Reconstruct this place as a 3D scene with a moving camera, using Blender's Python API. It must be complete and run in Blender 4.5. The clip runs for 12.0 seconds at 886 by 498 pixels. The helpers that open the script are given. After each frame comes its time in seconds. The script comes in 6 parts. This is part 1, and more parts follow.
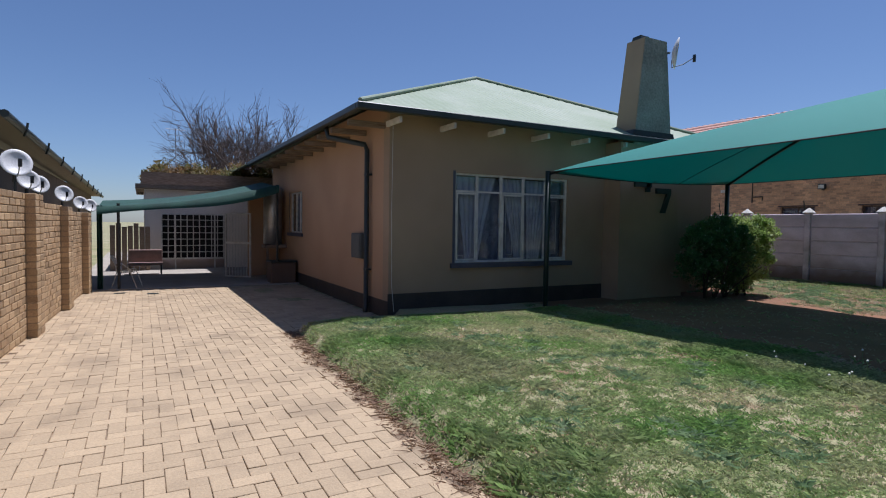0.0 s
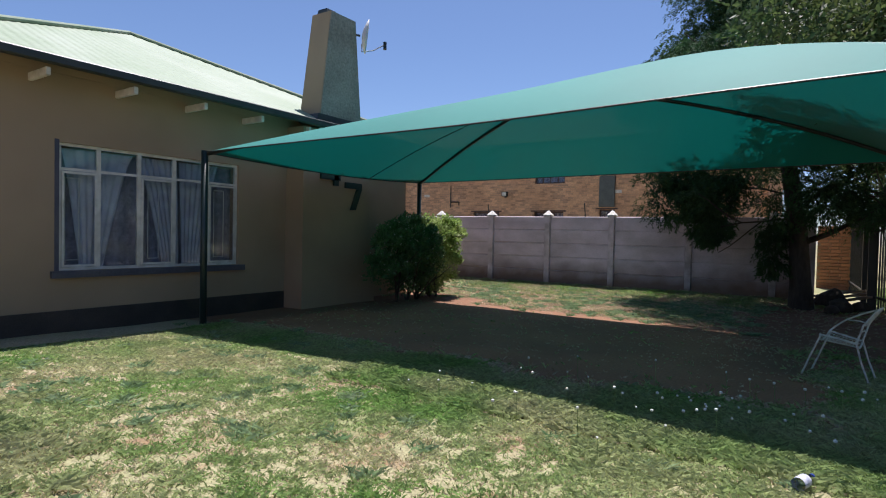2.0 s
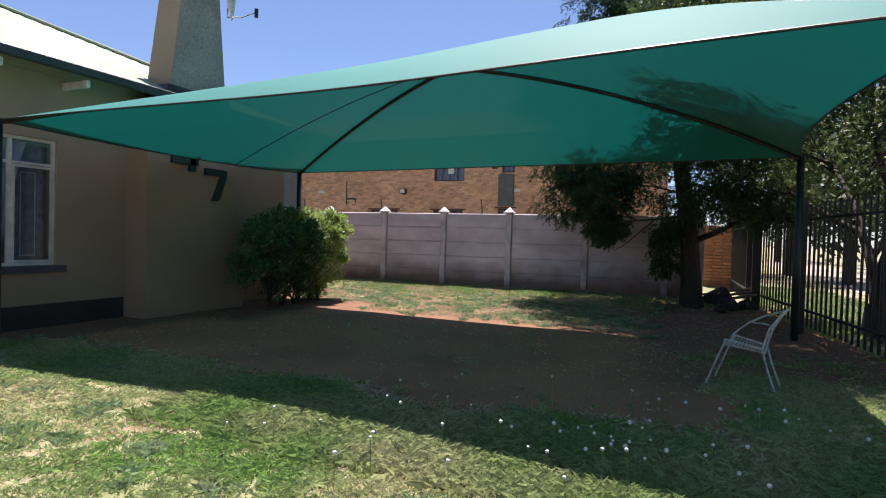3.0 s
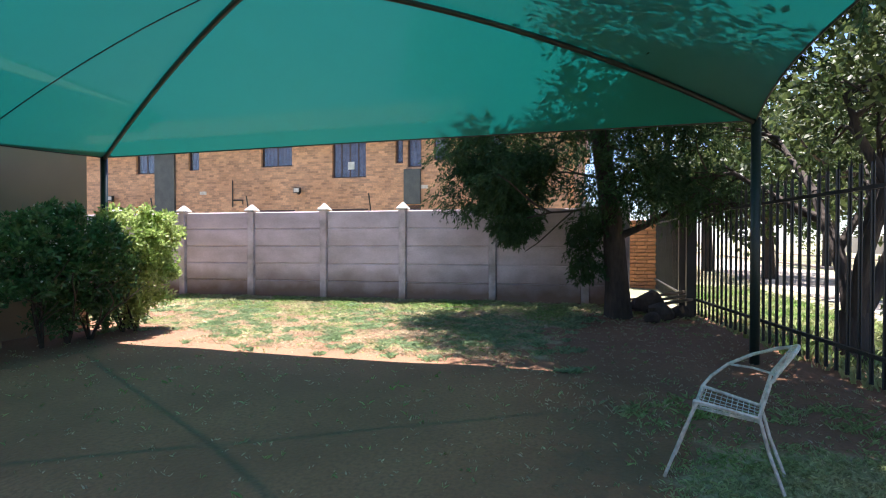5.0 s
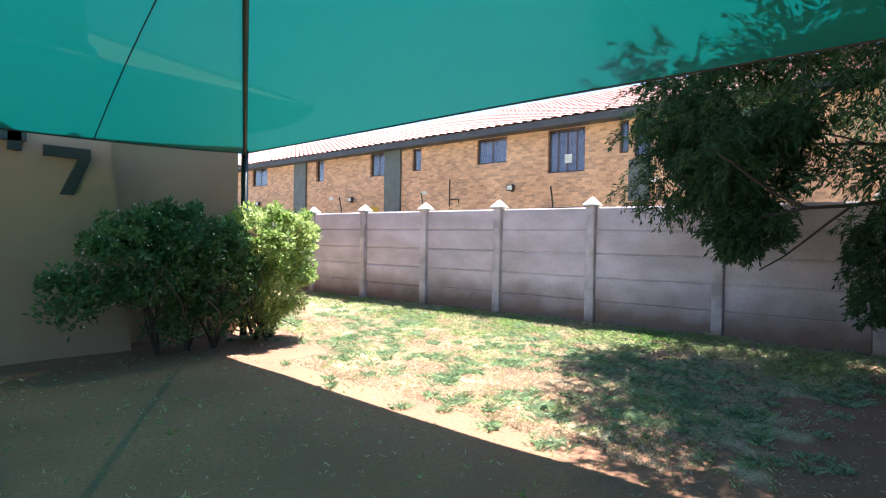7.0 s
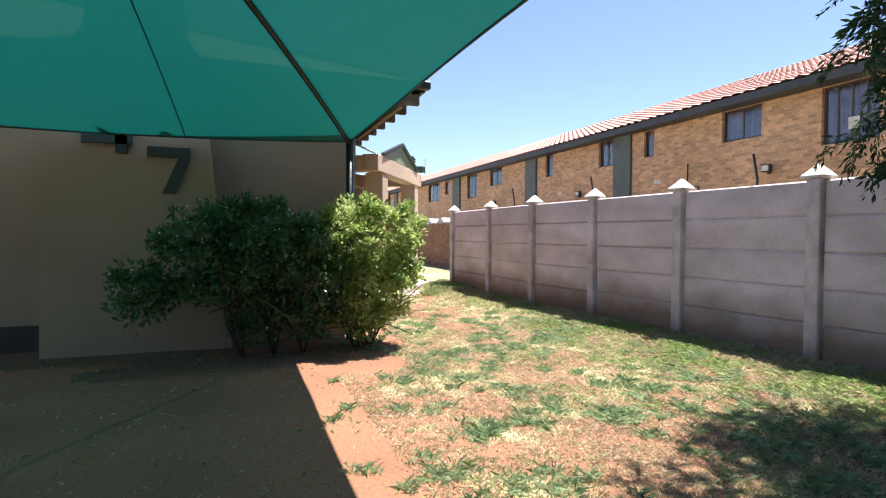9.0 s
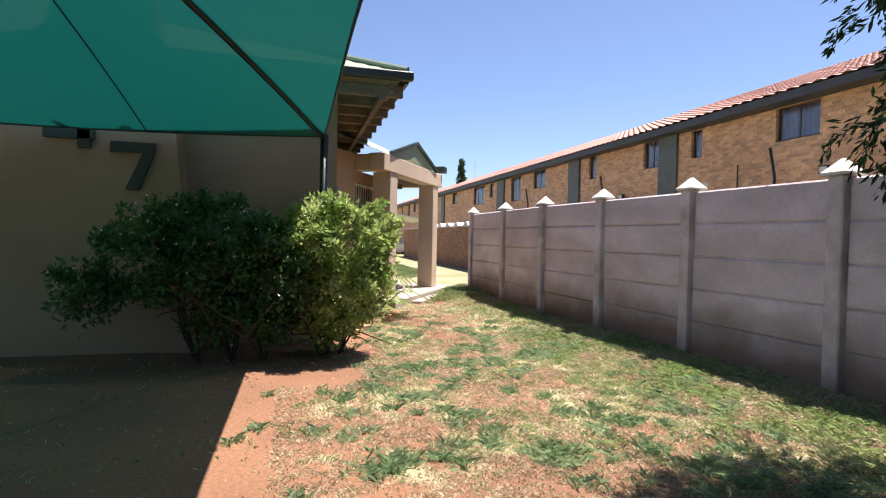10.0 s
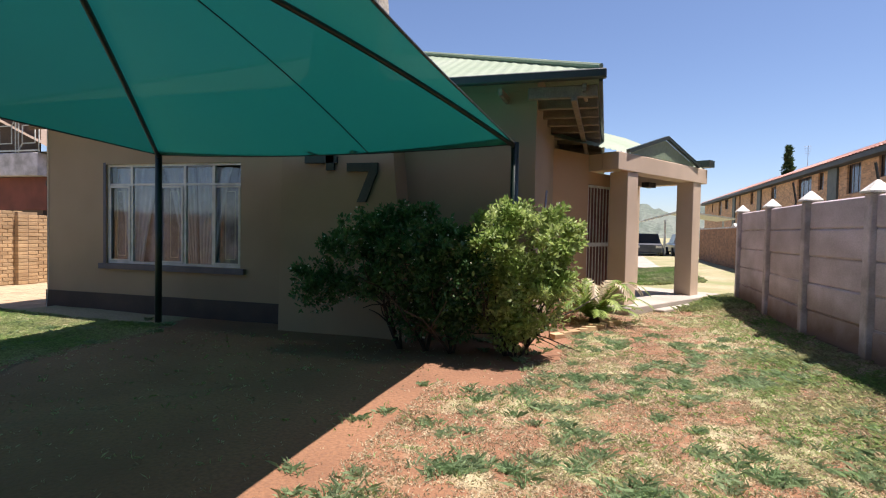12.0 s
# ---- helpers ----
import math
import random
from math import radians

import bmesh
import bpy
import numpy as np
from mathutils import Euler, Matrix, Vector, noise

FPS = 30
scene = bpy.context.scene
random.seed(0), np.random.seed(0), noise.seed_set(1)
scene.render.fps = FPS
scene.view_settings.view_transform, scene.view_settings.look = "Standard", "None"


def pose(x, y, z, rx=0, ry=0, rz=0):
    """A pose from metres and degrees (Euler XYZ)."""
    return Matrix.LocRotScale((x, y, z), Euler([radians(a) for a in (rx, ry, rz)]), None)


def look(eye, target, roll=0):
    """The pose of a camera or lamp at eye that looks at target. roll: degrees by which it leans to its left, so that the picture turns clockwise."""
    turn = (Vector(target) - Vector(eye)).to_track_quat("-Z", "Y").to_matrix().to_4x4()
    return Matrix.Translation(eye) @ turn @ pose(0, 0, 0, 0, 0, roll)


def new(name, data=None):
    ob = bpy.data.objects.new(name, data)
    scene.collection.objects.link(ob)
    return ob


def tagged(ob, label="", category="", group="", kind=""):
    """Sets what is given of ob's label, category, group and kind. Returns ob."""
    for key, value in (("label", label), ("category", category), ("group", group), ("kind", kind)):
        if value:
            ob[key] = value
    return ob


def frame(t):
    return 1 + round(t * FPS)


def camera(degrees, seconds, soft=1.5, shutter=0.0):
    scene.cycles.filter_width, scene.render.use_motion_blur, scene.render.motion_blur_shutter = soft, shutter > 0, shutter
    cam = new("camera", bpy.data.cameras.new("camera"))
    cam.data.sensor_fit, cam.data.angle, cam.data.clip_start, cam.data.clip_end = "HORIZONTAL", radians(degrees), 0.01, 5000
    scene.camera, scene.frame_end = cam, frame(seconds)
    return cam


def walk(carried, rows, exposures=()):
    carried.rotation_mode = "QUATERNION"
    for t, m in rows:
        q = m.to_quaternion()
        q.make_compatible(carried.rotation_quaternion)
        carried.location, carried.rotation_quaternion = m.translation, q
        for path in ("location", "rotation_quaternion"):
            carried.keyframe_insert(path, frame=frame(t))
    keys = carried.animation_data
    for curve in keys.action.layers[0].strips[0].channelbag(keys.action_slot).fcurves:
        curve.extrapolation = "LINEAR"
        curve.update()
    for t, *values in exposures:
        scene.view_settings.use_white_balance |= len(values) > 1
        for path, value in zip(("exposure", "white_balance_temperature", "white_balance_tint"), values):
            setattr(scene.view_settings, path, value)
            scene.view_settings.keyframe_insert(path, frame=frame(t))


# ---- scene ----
cam = camera(77.2, 12.0, soft=1.1)
PATH = [
    (0, (1.155, 0.323, 1.382), (2.109, 2.078, 1.296), 0.8),
    (0.5, (1.547, 0.591, 1.333), (2.695, 2.227, 1.256), 1.1),
    (1, (1.971, 0.766, 1.297), (3.344, 2.219, 1.234), 1.1),
    (1.5, (2.427, 0.901, 1.299), (3.975, 2.166, 1.243), 1.2),
    (2, (2.882, 1.021, 1.283), (4.541, 2.137, 1.23), 1.3),
    (2.5, (3.371, 1.144, 1.248), (5.131, 2.091, 1.2), 1.4),
    (3, (3.913, 1.254, 1.225), (5.738, 2.072, 1.182), 1.6),
    (3.5, (4.444, 1.333, 1.267), (6.329, 2.001, 1.232), 1.6),
    (5.3, (6.667, 1.389, 1.176), (8.584, 1.958, 1.15), 0.0),
    (5.5, (6.903, 1.392, 1.164), (8.809, 1.997, 1.139), -0.1),
    (6, (7.457, 1.353, 1.242), (9.296, 2.138, 1.214), 0.5),
    (6.5, (8.047, 1.321, 1.277), (9.725, 2.409, 1.244), 0.7),
    (7, (8.627, 1.286, 1.294), (10.113, 2.625, 1.258), 1.0),
    (7.5, (9.228, 1.279, 1.288), (10.503, 2.819, 1.253), 1.2),
    (9.3, (11.214, 1.525, 1.258), (11.857, 3.418, 1.212), 0.7),
    (9.5, (11.406, 1.585, 1.262), (12.021, 3.488, 1.221), 1.1),
    (10, (11.903, 1.668, 1.262), (12.413, 3.601, 1.22), 1.2),
    (10.5, (12.31, 1.74, 1.27), (12.646, 3.711, 1.225), 1.2),
    (11, (12.664, 1.813, 1.297), (12.693, 3.812, 1.247), 1.1),
    (11.5, (12.972, 1.77, 1.329), (12.657, 3.744, 1.27), 1.1),
    (12, (13.193, 1.634, 1.343), (12.63, 3.552, 1.278), 1.1),
]
walk(cam, [(t, look(eye, target, roll)) for t, eye, target, roll in PATH],
     [(0, 0.1, 5700, 17), (1.5, 0.45, 5900, 17), (2.5, 0.8, 6300, 20), (3.7, 1.25, 6450, 22), (5.3, 2.1, 6200, 20), (6.5, 2.35, 6050, 17), (7.5, 2.2, 6150, 17), (9.3, 1.45, 6600, 19), (10.5, 1.08, 6650, 19), (12, 0.95, 6600, 20)])

# ---- world and sun ----
SUN = Vector((0.305, 0.097, 1.0)).normalized()
world = bpy.data.worlds.new("sky")
scene.world = world
world.use_nodes = True
wn = world.node_tree
sky = wn.nodes.new("ShaderNodeTexSky")
sky.sky_type = "NISHITA"
sky.sun_disc = False
sky.sun_elevation = math.asin(SUN.z)
sky.sun_rotation = math.atan2(SUN.x, SUN.y)
sky.altitude, sky.air_density, sky.dust_density, sky.ozone_density = 1000, 1.0, 1.0, 4.5
wn.links.new(sky.outputs[0], wn.nodes["Background"].inputs[0])
wn.nodes["Background"].inputs[1].default_value = 0.08
sun_data = bpy.data.lights.new("sun", "SUN")
sun_data.energy, sun_data.angle, sun_data.color = 5.0, radians(0.5), (1.0, 0.95, 0.87)
sun = new("sun", sun_data)
sun.matrix_world = look((0, 0, 30), Vector((0, 0, 30)) - SUN)


# ---- materials ----
def material(name, base, second=None, scale=3.0, rough=0.8, metal=0.0, grain=60.0, bump=0.15, grain_mix=0.25, spread=(0.35, 0.65), vary=0.0, stretch=None, world_space=False):
    """Two colours mixed by large stains, fine grain on top, a bump of the grain."""
    m = bpy.data.materials.new(name)
    m.use_nodes = True
    n, l = m.node_tree.nodes, m.node_tree.links
    b = n["Principled BSDF"]
    b.inputs["Roughness"].default_value, b.inputs["Metallic"].default_value = rough, metal
    tc = n.new("ShaderNodeTexCoord")
    vec = n.new("ShaderNodeNewGeometry").outputs["Position"] if world_space else tc.outputs["Object"]
    if stretch:
        mp = n.new("ShaderNodeMapping")
        mp.inputs["Scale"].default_value = stretch
        l.new(vec, mp.inputs[0])
        vec = mp.outputs[0]
    big = n.new("ShaderNodeTexNoise")
    big.inputs["Scale"].default_value, big.inputs["Detail"].default_value = scale, 5
    l.new(vec, big.inputs["Vector"])
    ramp = n.new("ShaderNodeMapRange")
    ramp.inputs[1].default_value, ramp.inputs[2].default_value = spread
    l.new(big.outputs["Fac"], ramp.inputs[0])
    mix = n.new("ShaderNodeMix")
    mix.data_type = "RGBA"
    second = second or tuple(c * 0.75 for c in base)
    mix.inputs[6].default_value, mix.inputs[7].default_value = (*base, 1), (*second, 1)
    l.new(ramp.outputs[0], mix.inputs[0])
    fine = n.new("ShaderNodeTexNoise")
    fine.inputs["Scale"].default_value, fine.inputs["Detail"].default_value = grain, 3
    l.new(vec, fine.inputs["Vector"])
    mr = n.new("ShaderNodeMapRange")
    mr.inputs[1].default_value, mr.inputs[2].default_value = 0.25, 0.75
    mr.inputs[3].default_value, mr.inputs[4].default_value = 1 - grain_mix, 1 + grain_mix
    l.new(fine.outputs["Fac"], mr.inputs[0])
    hsv = n.new("ShaderNodeHueSaturation")
    l.new(mix.outputs[2], hsv.inputs["Color"])
    value = mr.outputs[0]
    if vary:
        info = n.new("ShaderNodeObjectInfo")
        geo = n.new("ShaderNodeNewGeometry")
        add = n.new("ShaderNodeMath")
        add.operation = "ADD"
        l.new(info.outputs["Random"], add.inputs[0])
        l.new(geo.outputs["Random Per Island"], add.inputs[1])
        wrap = n.new("ShaderNodeMath")
        wrap.operation = "FRACT"
        l.new(add.outputs[0], wrap.inputs[0])
        vr = n.new("ShaderNodeMapRange")
        vr.inputs[3].default_value, vr.inputs[4].default_value = 1 - vary, 1 + vary
        l.new(wrap.outputs[0], vr.inputs[0])
        mul = n.new("ShaderNodeMath")
        mul.operation = "MULTIPLY"
        l.new(value, mul.inputs[0])
        l.new(vr.outputs[0], mul.inputs[1])
        value = mul.outputs[0]
    l.new(value, hsv.inputs["Value"])
    l.new(hsv.outputs[0], b.inputs["Base Color"])
    if bump:
        bp = n.new("ShaderNodeBump")
        bp.inputs["Strength"].default_value, bp.inputs["Distance"].default_value = bump, 0.02
        l.new(fine.outputs["Fac"], bp.inputs["Height"])
        l.new(bp.outputs[0], b.inputs["Normal"])
    return m


def leaf_material(name, base, second, through_light=0.35, scale=1.5):
    m = material(name, base, second, scale=scale, rough=0.55, grain=25, bump=0, grain_mix=0.2, vary=0.35)
    n, l = m.node_tree.nodes, m.node_tree.links
    b = n["Principled BSDF"]
    tr = n.new("ShaderNodeBsdfTranslucent")
    l.new(b.inputs["Base Color"].links[0].from_socket, tr.inputs["Color"])
    mx = n.new("ShaderNodeMixShader")
    mx.inputs[0].default_value = through_light
    l.new(b.outputs[0], mx.inputs[1])
    l.new(tr.outputs[0], mx.inputs[2])
    l.new(mx.outputs[0], n["Material Output"].inputs[0])
    return m


def brick_texture(m, vec_axes, w=0.222, h=0.085, mortar=(0.42, 0.36, 0.29)):
    """Lays a brick bond over a material for walls that stay far off."""
    n, l = m.node_tree.nodes, m.node_tree.links
    b = n["Principled BSDF"]
    src = b.inputs["Base Color"].links[0].from_socket
    tc = n.new("ShaderNodeTexCoord")
    sep = n.new("ShaderNodeSeparateXYZ")
    com = n.new("ShaderNodeCombineXYZ")
    l.new(tc.outputs["Object"], sep.inputs[0])
    l.new(sep.outputs[vec_axes[0]], com.inputs[0])
    l.new(sep.outputs[vec_axes[1]], com.inputs[1])
    br = n.new("ShaderNodeTexBrick")
    br.inputs["Scale"].default_value = 1.0
    br.inputs["Brick Width"].default_value, br.inputs["Row Height"].default_value = w, h
    br.inputs["Mortar Size"].default_value, br.inputs["Mortar Smooth"].default_value = 0.006, 0.3
    br.inputs["Color1"].default_value, br.inputs["Color2"].default_value, br.inputs["Mortar"].default_value = (0.62, 0.62, 0.62, 1), (1.15, 1.1, 1.0, 1), (*[c * 2.6 for c in mortar], 1)
    l.new(com.outputs[0], br.inputs["Vector"])
    mul = n.new("ShaderNodeMix")
    mul.data_type, mul.blend_type = "RGBA", "MULTIPLY"
    mul.inputs[0].default_value = 1.0
    l.new(src, mul.inputs[6])
    l.new(br.outputs["Color"], mul.inputs[7])
    l.new(mul.outputs[2], b.inputs["Base Color"])
    bp = n.new("ShaderNodeBump")
    bp.inputs["Strength"].default_value, bp.inputs["Distance"].default_value = 0.6, -0.01
    l.new(br.outputs["Fac"], bp.inputs["Height"])
    l.new(bp.outputs[0], b.inputs["Normal"])
    return m


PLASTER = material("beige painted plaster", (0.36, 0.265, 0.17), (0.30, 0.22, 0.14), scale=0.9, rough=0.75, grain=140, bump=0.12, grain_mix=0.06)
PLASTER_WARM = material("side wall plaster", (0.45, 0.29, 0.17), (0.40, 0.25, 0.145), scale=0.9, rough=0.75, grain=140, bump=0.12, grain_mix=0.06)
PLINTH = material("dark plinth paint", (0.03, 0.025, 0.022), (0.055, 0.042, 0.034), scale=2.5, rough=0.6)
ROUGHCAST = material("roughcast chimney plaster", (0.36, 0.32, 0.265), (0.26, 0.225, 0.185), scale=2.0, rough=0.9, grain=26, bump=1.0, grain_mix=0.3)
ROOF_GREEN = material("green painted roof sheet", (0.20, 0.265, 0.165), (0.27, 0.32, 0.235), scale=0.8, rough=0.6, grain=20, bump=0.05, grain_mix=0.12)
GUTTER = material("dark fascia paint", (0.022, 0.03, 0.026), (0.035, 0.04, 0.036), rough=0.45)
RAFTER = material("pale weathered rafter", (0.22, 0.165, 0.115), (0.15, 0.11, 0.08), scale=6, rough=0.8)
WOOD_DARK = material("weathered rafter timber", (0.16, 0.115, 0.08), (0.26, 0.2, 0.15), scale=6, rough=0.8, stretch=(1, 8, 8))
WHITE = material("white enamel paint", (0.68, 0.66, 0.60), (0.5, 0.48, 0.42), scale=8, rough=0.4, bump=0.03, grain_mix=0.05)
BLUE_GREY = material("blue grey window paint", (0.055, 0.06, 0.085), (0.08, 0.08, 0.10), rough=0.5)
CURTAIN = material("white net curtain", (0.52, 0.52, 0.56), (0.38, 0.38, 0.43), scale=7, rough=0.9, grain=90, grain_mix=0.12)
CURTAIN_BACK = material("grey patterned curtain", (0.27, 0.26, 0.31), (0.17, 0.165, 0.2), scale=14, rough=0.9, grain=60, grain_mix=0.3)
CURTAIN_DARK = material("lilac curtain", (0.19, 0.155, 0.21), (0.12, 0.10, 0.14), scale=5, rough=0.9)
DARK = material("near-black interior shade", (0.03, 0.03, 0.035), rough=0.9)
CONCRETE = material("grey painted precast concrete", (0.70, 0.61, 0.655), (0.50, 0.43, 0.445), scale=1.9, rough=0.85, grain=45, bump=0.2, grain_mix=0.10, vary=0.07, stretch=(1, 0.7, 1.4))
CONCRETE_POST = material("precast post concrete", (0.70, 0.62, 0.65), (0.40, 0.35, 0.345), scale=3.5, rough=0.85, grain=45, bump=0.2, grain_mix=0.1, vary=0.05)
def soil_splash(m, low, high, colour):
    """Red soil splashed up on the foot of a wall, with an uneven upper edge."""
    n, l = m.node_tree.nodes, m.node_tree.links
    b = n["Principled BSDF"]
    src = b.inputs["Base Color"].links[0].from_socket
    tc = n.new("ShaderNodeTexCoord")
    sep = n.new("ShaderNodeSeparateXYZ")
    l.new(tc.outputs["Object"], sep.inputs[0])
    tex = n.new("ShaderNodeTexNoise")
    tex.inputs["Scale"].default_value, tex.inputs["Detail"].default_value = 2.2, 6
    l.new(tc.outputs["Object"], tex.inputs["Vector"])
    add = n.new("ShaderNodeMath")
    add.operation = "MULTIPLY_ADD"
    add.inputs[1].default_value = 0.5
    l.new(tex.outputs["Fac"], add.inputs[0])
    l.new(sep.outputs[2], add.inputs[2])
    r = n.new("ShaderNodeMapRange")
    r.inputs[1].default_value, r.inputs[2].default_value, r.inputs[3].default_value, r.inputs[4].default_value = low + 0.25, high + 0.25, 0.9, 0.0
    l.new(add.outputs[0], r.inputs[0])
    x = n.new("ShaderNodeMix")
    x.data_type = "RGBA"
    x.inputs[7].default_value = (*colour, 1)
    l.new(r.outputs[0], x.inputs[0])
    l.new(src, x.inputs[6])
    l.new(x.outputs[2], b.inputs["Base Color"])


soil_splash(CONCRETE, 0.25, 0.72, (0.20, 0.12, 0.075))
soil_splash(CONCRETE_POST, 0.1, 0.35, (0.32, 0.23, 0.17))
CAP_WHITE = material("white cap paint", (0.75, 0.73, 0.68), (0.6, 0.57, 0.5), scale=9, rough=0.6)
PAVER = material("sandy clay paver", (0.41, 0.31, 0.195), (0.24, 0.18, 0.115), scale=1.6, rough=0.85, grain=70, bump=0.25, grain_mix=0.12, vary=0.09, spread=(0.50, 0.78), world_space=True)
JOINT = material("paving joint sand", (0.30, 0.22, 0.14), (0.20, 0.145, 0.095), scale=5, rough=0.95)
BRICK = material("yellow brown face brick", (0.48, 0.335, 0.185), (0.38, 0.25, 0.13), scale=2.0, rough=0.85, grain=60, bump=0.3, grain_mix=0.2, vary=0.2, world_space=True)
MORTAR = material("mortar", (0.38, 0.27, 0.16), (0.28, 0.20, 0.12), scale=4, rough=0.95)
FLAT_BRICK = brick_texture(material("orange face brick of flats", (0.62, 0.385, 0.25), (0.52, 0.31, 0.195), scale=0.7, rough=0.85, grain=30, bump=0, grain_mix=0.25), (1, 2))
FLAT_BRICK_X = brick_texture(material("orange face brick of flats end", (0.64, 0.375, 0.225), (0.54, 0.30, 0.175), scale=0.7, rough=0.85, grain=30, bump=0, grain_mix=0.25), (0, 2))
TERRACOTTA = material("terracotta roof tile", (0.46, 0.235, 0.175), (0.38, 0.19, 0.145), scale=1.2, rough=0.55, grain=12, grain_mix=0.2, vary=0.12)
FASCIA = material("charcoal fascia board", (0.05, 0.05, 0.055), rough=0.6)
GREY_PANEL = material("grey green cladding panel", (0.075, 0.085, 0.082), (0.1, 0.11, 0.105), rough=0.6)
BROWN_FRAME = material("brown steel window frame", (0.075, 0.04, 0.035), rough=0.5)
BLACK_STEEL = material("black steel", (0.014, 0.016, 0.016), (0.03, 0.028, 0.026), rough=0.45)
GREEN_STEEL = material("dark green painted steel", (0.012, 0.03, 0.026), (0.02, 0.035, 0.03), rough=0.4)
DIRT_METAL = material("galvanised steel", (0.42, 0.43, 0.44), (0.3, 0.3, 0.31), rough=0.4, metal=0.8)
DISH_WHITE = material("grey white dish enamel", (0.62, 0.62, 0.62), (0.5, 0.5, 0.5), rough=0.45)
CHAIR_WHITE = material("chipped white chair enamel", (0.62, 0.60, 0.54), (0.36, 0.30, 0.24), scale=14, rough=0.5, spread=(0.5, 0.75))
SLAB = material("cement slab", (0.40, 0.36, 0.31), (0.32, 0.285, 0.24), scale=1.2, rough=0.9)
BARK = material("dark bark", (0.038, 0.029, 0.023), (0.07, 0.053, 0.042), scale=6, rough=0.95, grain=25, bump=0.8, stretch=(1, 1, 0.3))
TWIG = material("bare twig", (0.16, 0.12, 0.10), rough=0.9)
# Lit copy of the HEDGE_LEAF shrub: the sun is in its colour.
SUN_LEAF = leaf_material("shrub leaf with sun in its colour", (0.22, 0.33, 0.075), (0.40, 0.48, 0.18), 0.45, scale=3)
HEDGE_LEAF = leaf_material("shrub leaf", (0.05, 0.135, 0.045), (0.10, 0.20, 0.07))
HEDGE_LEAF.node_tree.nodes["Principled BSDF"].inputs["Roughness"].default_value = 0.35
CONIFER_LEAF = leaf_material("conifer spray", (0.028, 0.07, 0.026), (0.055, 0.105, 0.035), 0.25)
CONIFER_LEAF.node_tree.nodes["Principled BSDF"].inputs["Roughness"].default_value = 0.9
TREE_LEAF = leaf_material("street tree leaf", (0.05, 0.085, 0.028), (0.11, 0.14, 0.045))
RUST_LEAF = leaf_material("yellowing creeper leaf", (0.15, 0.17, 0.05), (0.27, 0.16, 0.07))
CYCAD_LEAF = leaf_material("cycad leaf", (0.13, 0.24, 0.04), (0.27, 0.35, 0.08))
GRASS = leaf_material("grass blade", (0.20, 0.345, 0.095), (0.44, 0.45, 0.245), 0.5, scale=0.9)
WEED = leaf_material("broad weed leaf", (0.19, 0.30, 0.14), (0.31, 0.40, 0.23), 0.45, scale=4)
DRY_GRASS = leaf_material("dry grass blade", (0.56, 0.48, 0.32), (0.42, 0.34, 0.22), 0.3)
FLOWER = material("white lawn daisy", (0.8, 0.8, 0.74), rough=0.7)


def glass_material(name, tint=(0.9, 0.93, 0.95)):
    m = bpy.data.materials.new(name)
    m.use_nodes = True
    n, l = m.node_tree.nodes, m.node_tree.links
    tr = n.new("ShaderNodeBsdfTransparent")
    tr.inputs[0].default_value = (*tint, 1)
    gl = n.new("ShaderNodeBsdfGlossy")
    gl.inputs["Roughness"].default_value = 0.03
    fr = n.new("ShaderNodeLayerWeight")
    fr.inputs[0].default_value = 0.12
    gain = n.new("ShaderNodeMath")
    gain.operation = "MULTIPLY_ADD"
    gain.inputs[1].default_value, gain.inputs[2].default_value = 0.5, 0.035
    l.new(fr.outputs["Facing"], gain.inputs[0])
    mx = n.new("ShaderNodeMixShader")
    l.new(gain.outputs[0], mx.inputs[0])
    l.new(tr.outputs[0], mx.inputs[1])
    l.new(gl.outputs[0], mx.inputs[2])
    l.new(mx.outputs[0], n["Material Output"].inputs[0])
    return m


GLASS = glass_material("window glass")
BOTTLE_GLASS = glass_material("clear plastic", (0.86, 0.9, 0.92))


def sail_material():
    """Woven green shade cloth: part of the sun goes through, the rest scatters; a thin sheen on top."""
    m = material("green shade cloth", (0.0, 0.20, 0.17), (0.0, 0.17, 0.145), scale=0.5, rough=0.7, grain=260, bump=0.1, grain_mix=0.10)
    n, l = m.node_tree.nodes, m.node_tree.links
    b = n["Principled BSDF"]
    b.inputs["Sheen Weight"].default_value = 0.06
    b.inputs["Sheen Roughness"].default_value = 0.4
    b.inputs["Sheen Tint"].default_value = (0.75, 0.95, 0.92, 1)
    tr = n.new("ShaderNodeBsdfTranslucent")
    tr.inputs["Color"].default_value = (0.0, 0.50, 0.47, 1)
    fw = n.new("ShaderNodeBsdfRefraction")
    fw.inputs["Color"].default_value = (0.0, 0.50, 0.47, 1)
    fw.inputs["Roughness"].default_value, fw.inputs["IOR"].default_value = 0.9, 1.6
    both = n.new("ShaderNodeMixShader")
    both.inputs[0].default_value = 0.55
    l.new(tr.outputs[0], both.inputs[1])
    l.new(fw.outputs[0], both.inputs[2])
    mx = n.new("ShaderNodeMixShader")
    mx.inputs[0].default_value = 0.112
    l.new(b.outputs[0], mx.inputs[1])
    l.new(both.outputs[0], mx.inputs[2])
    hole = n.new("ShaderNodeBsdfTransparent")
    weave = n.new("ShaderNodeMixShader")
    weave.inputs[0].default_value = 0.013
    l.new(mx.outputs[0], weave.inputs[1])
    l.new(hole.outputs[0], weave.inputs[2])
    mx = weave
    l.new(mx.outputs[0], n["Material Output"].inputs[0])
    return m


SAIL = sail_material()


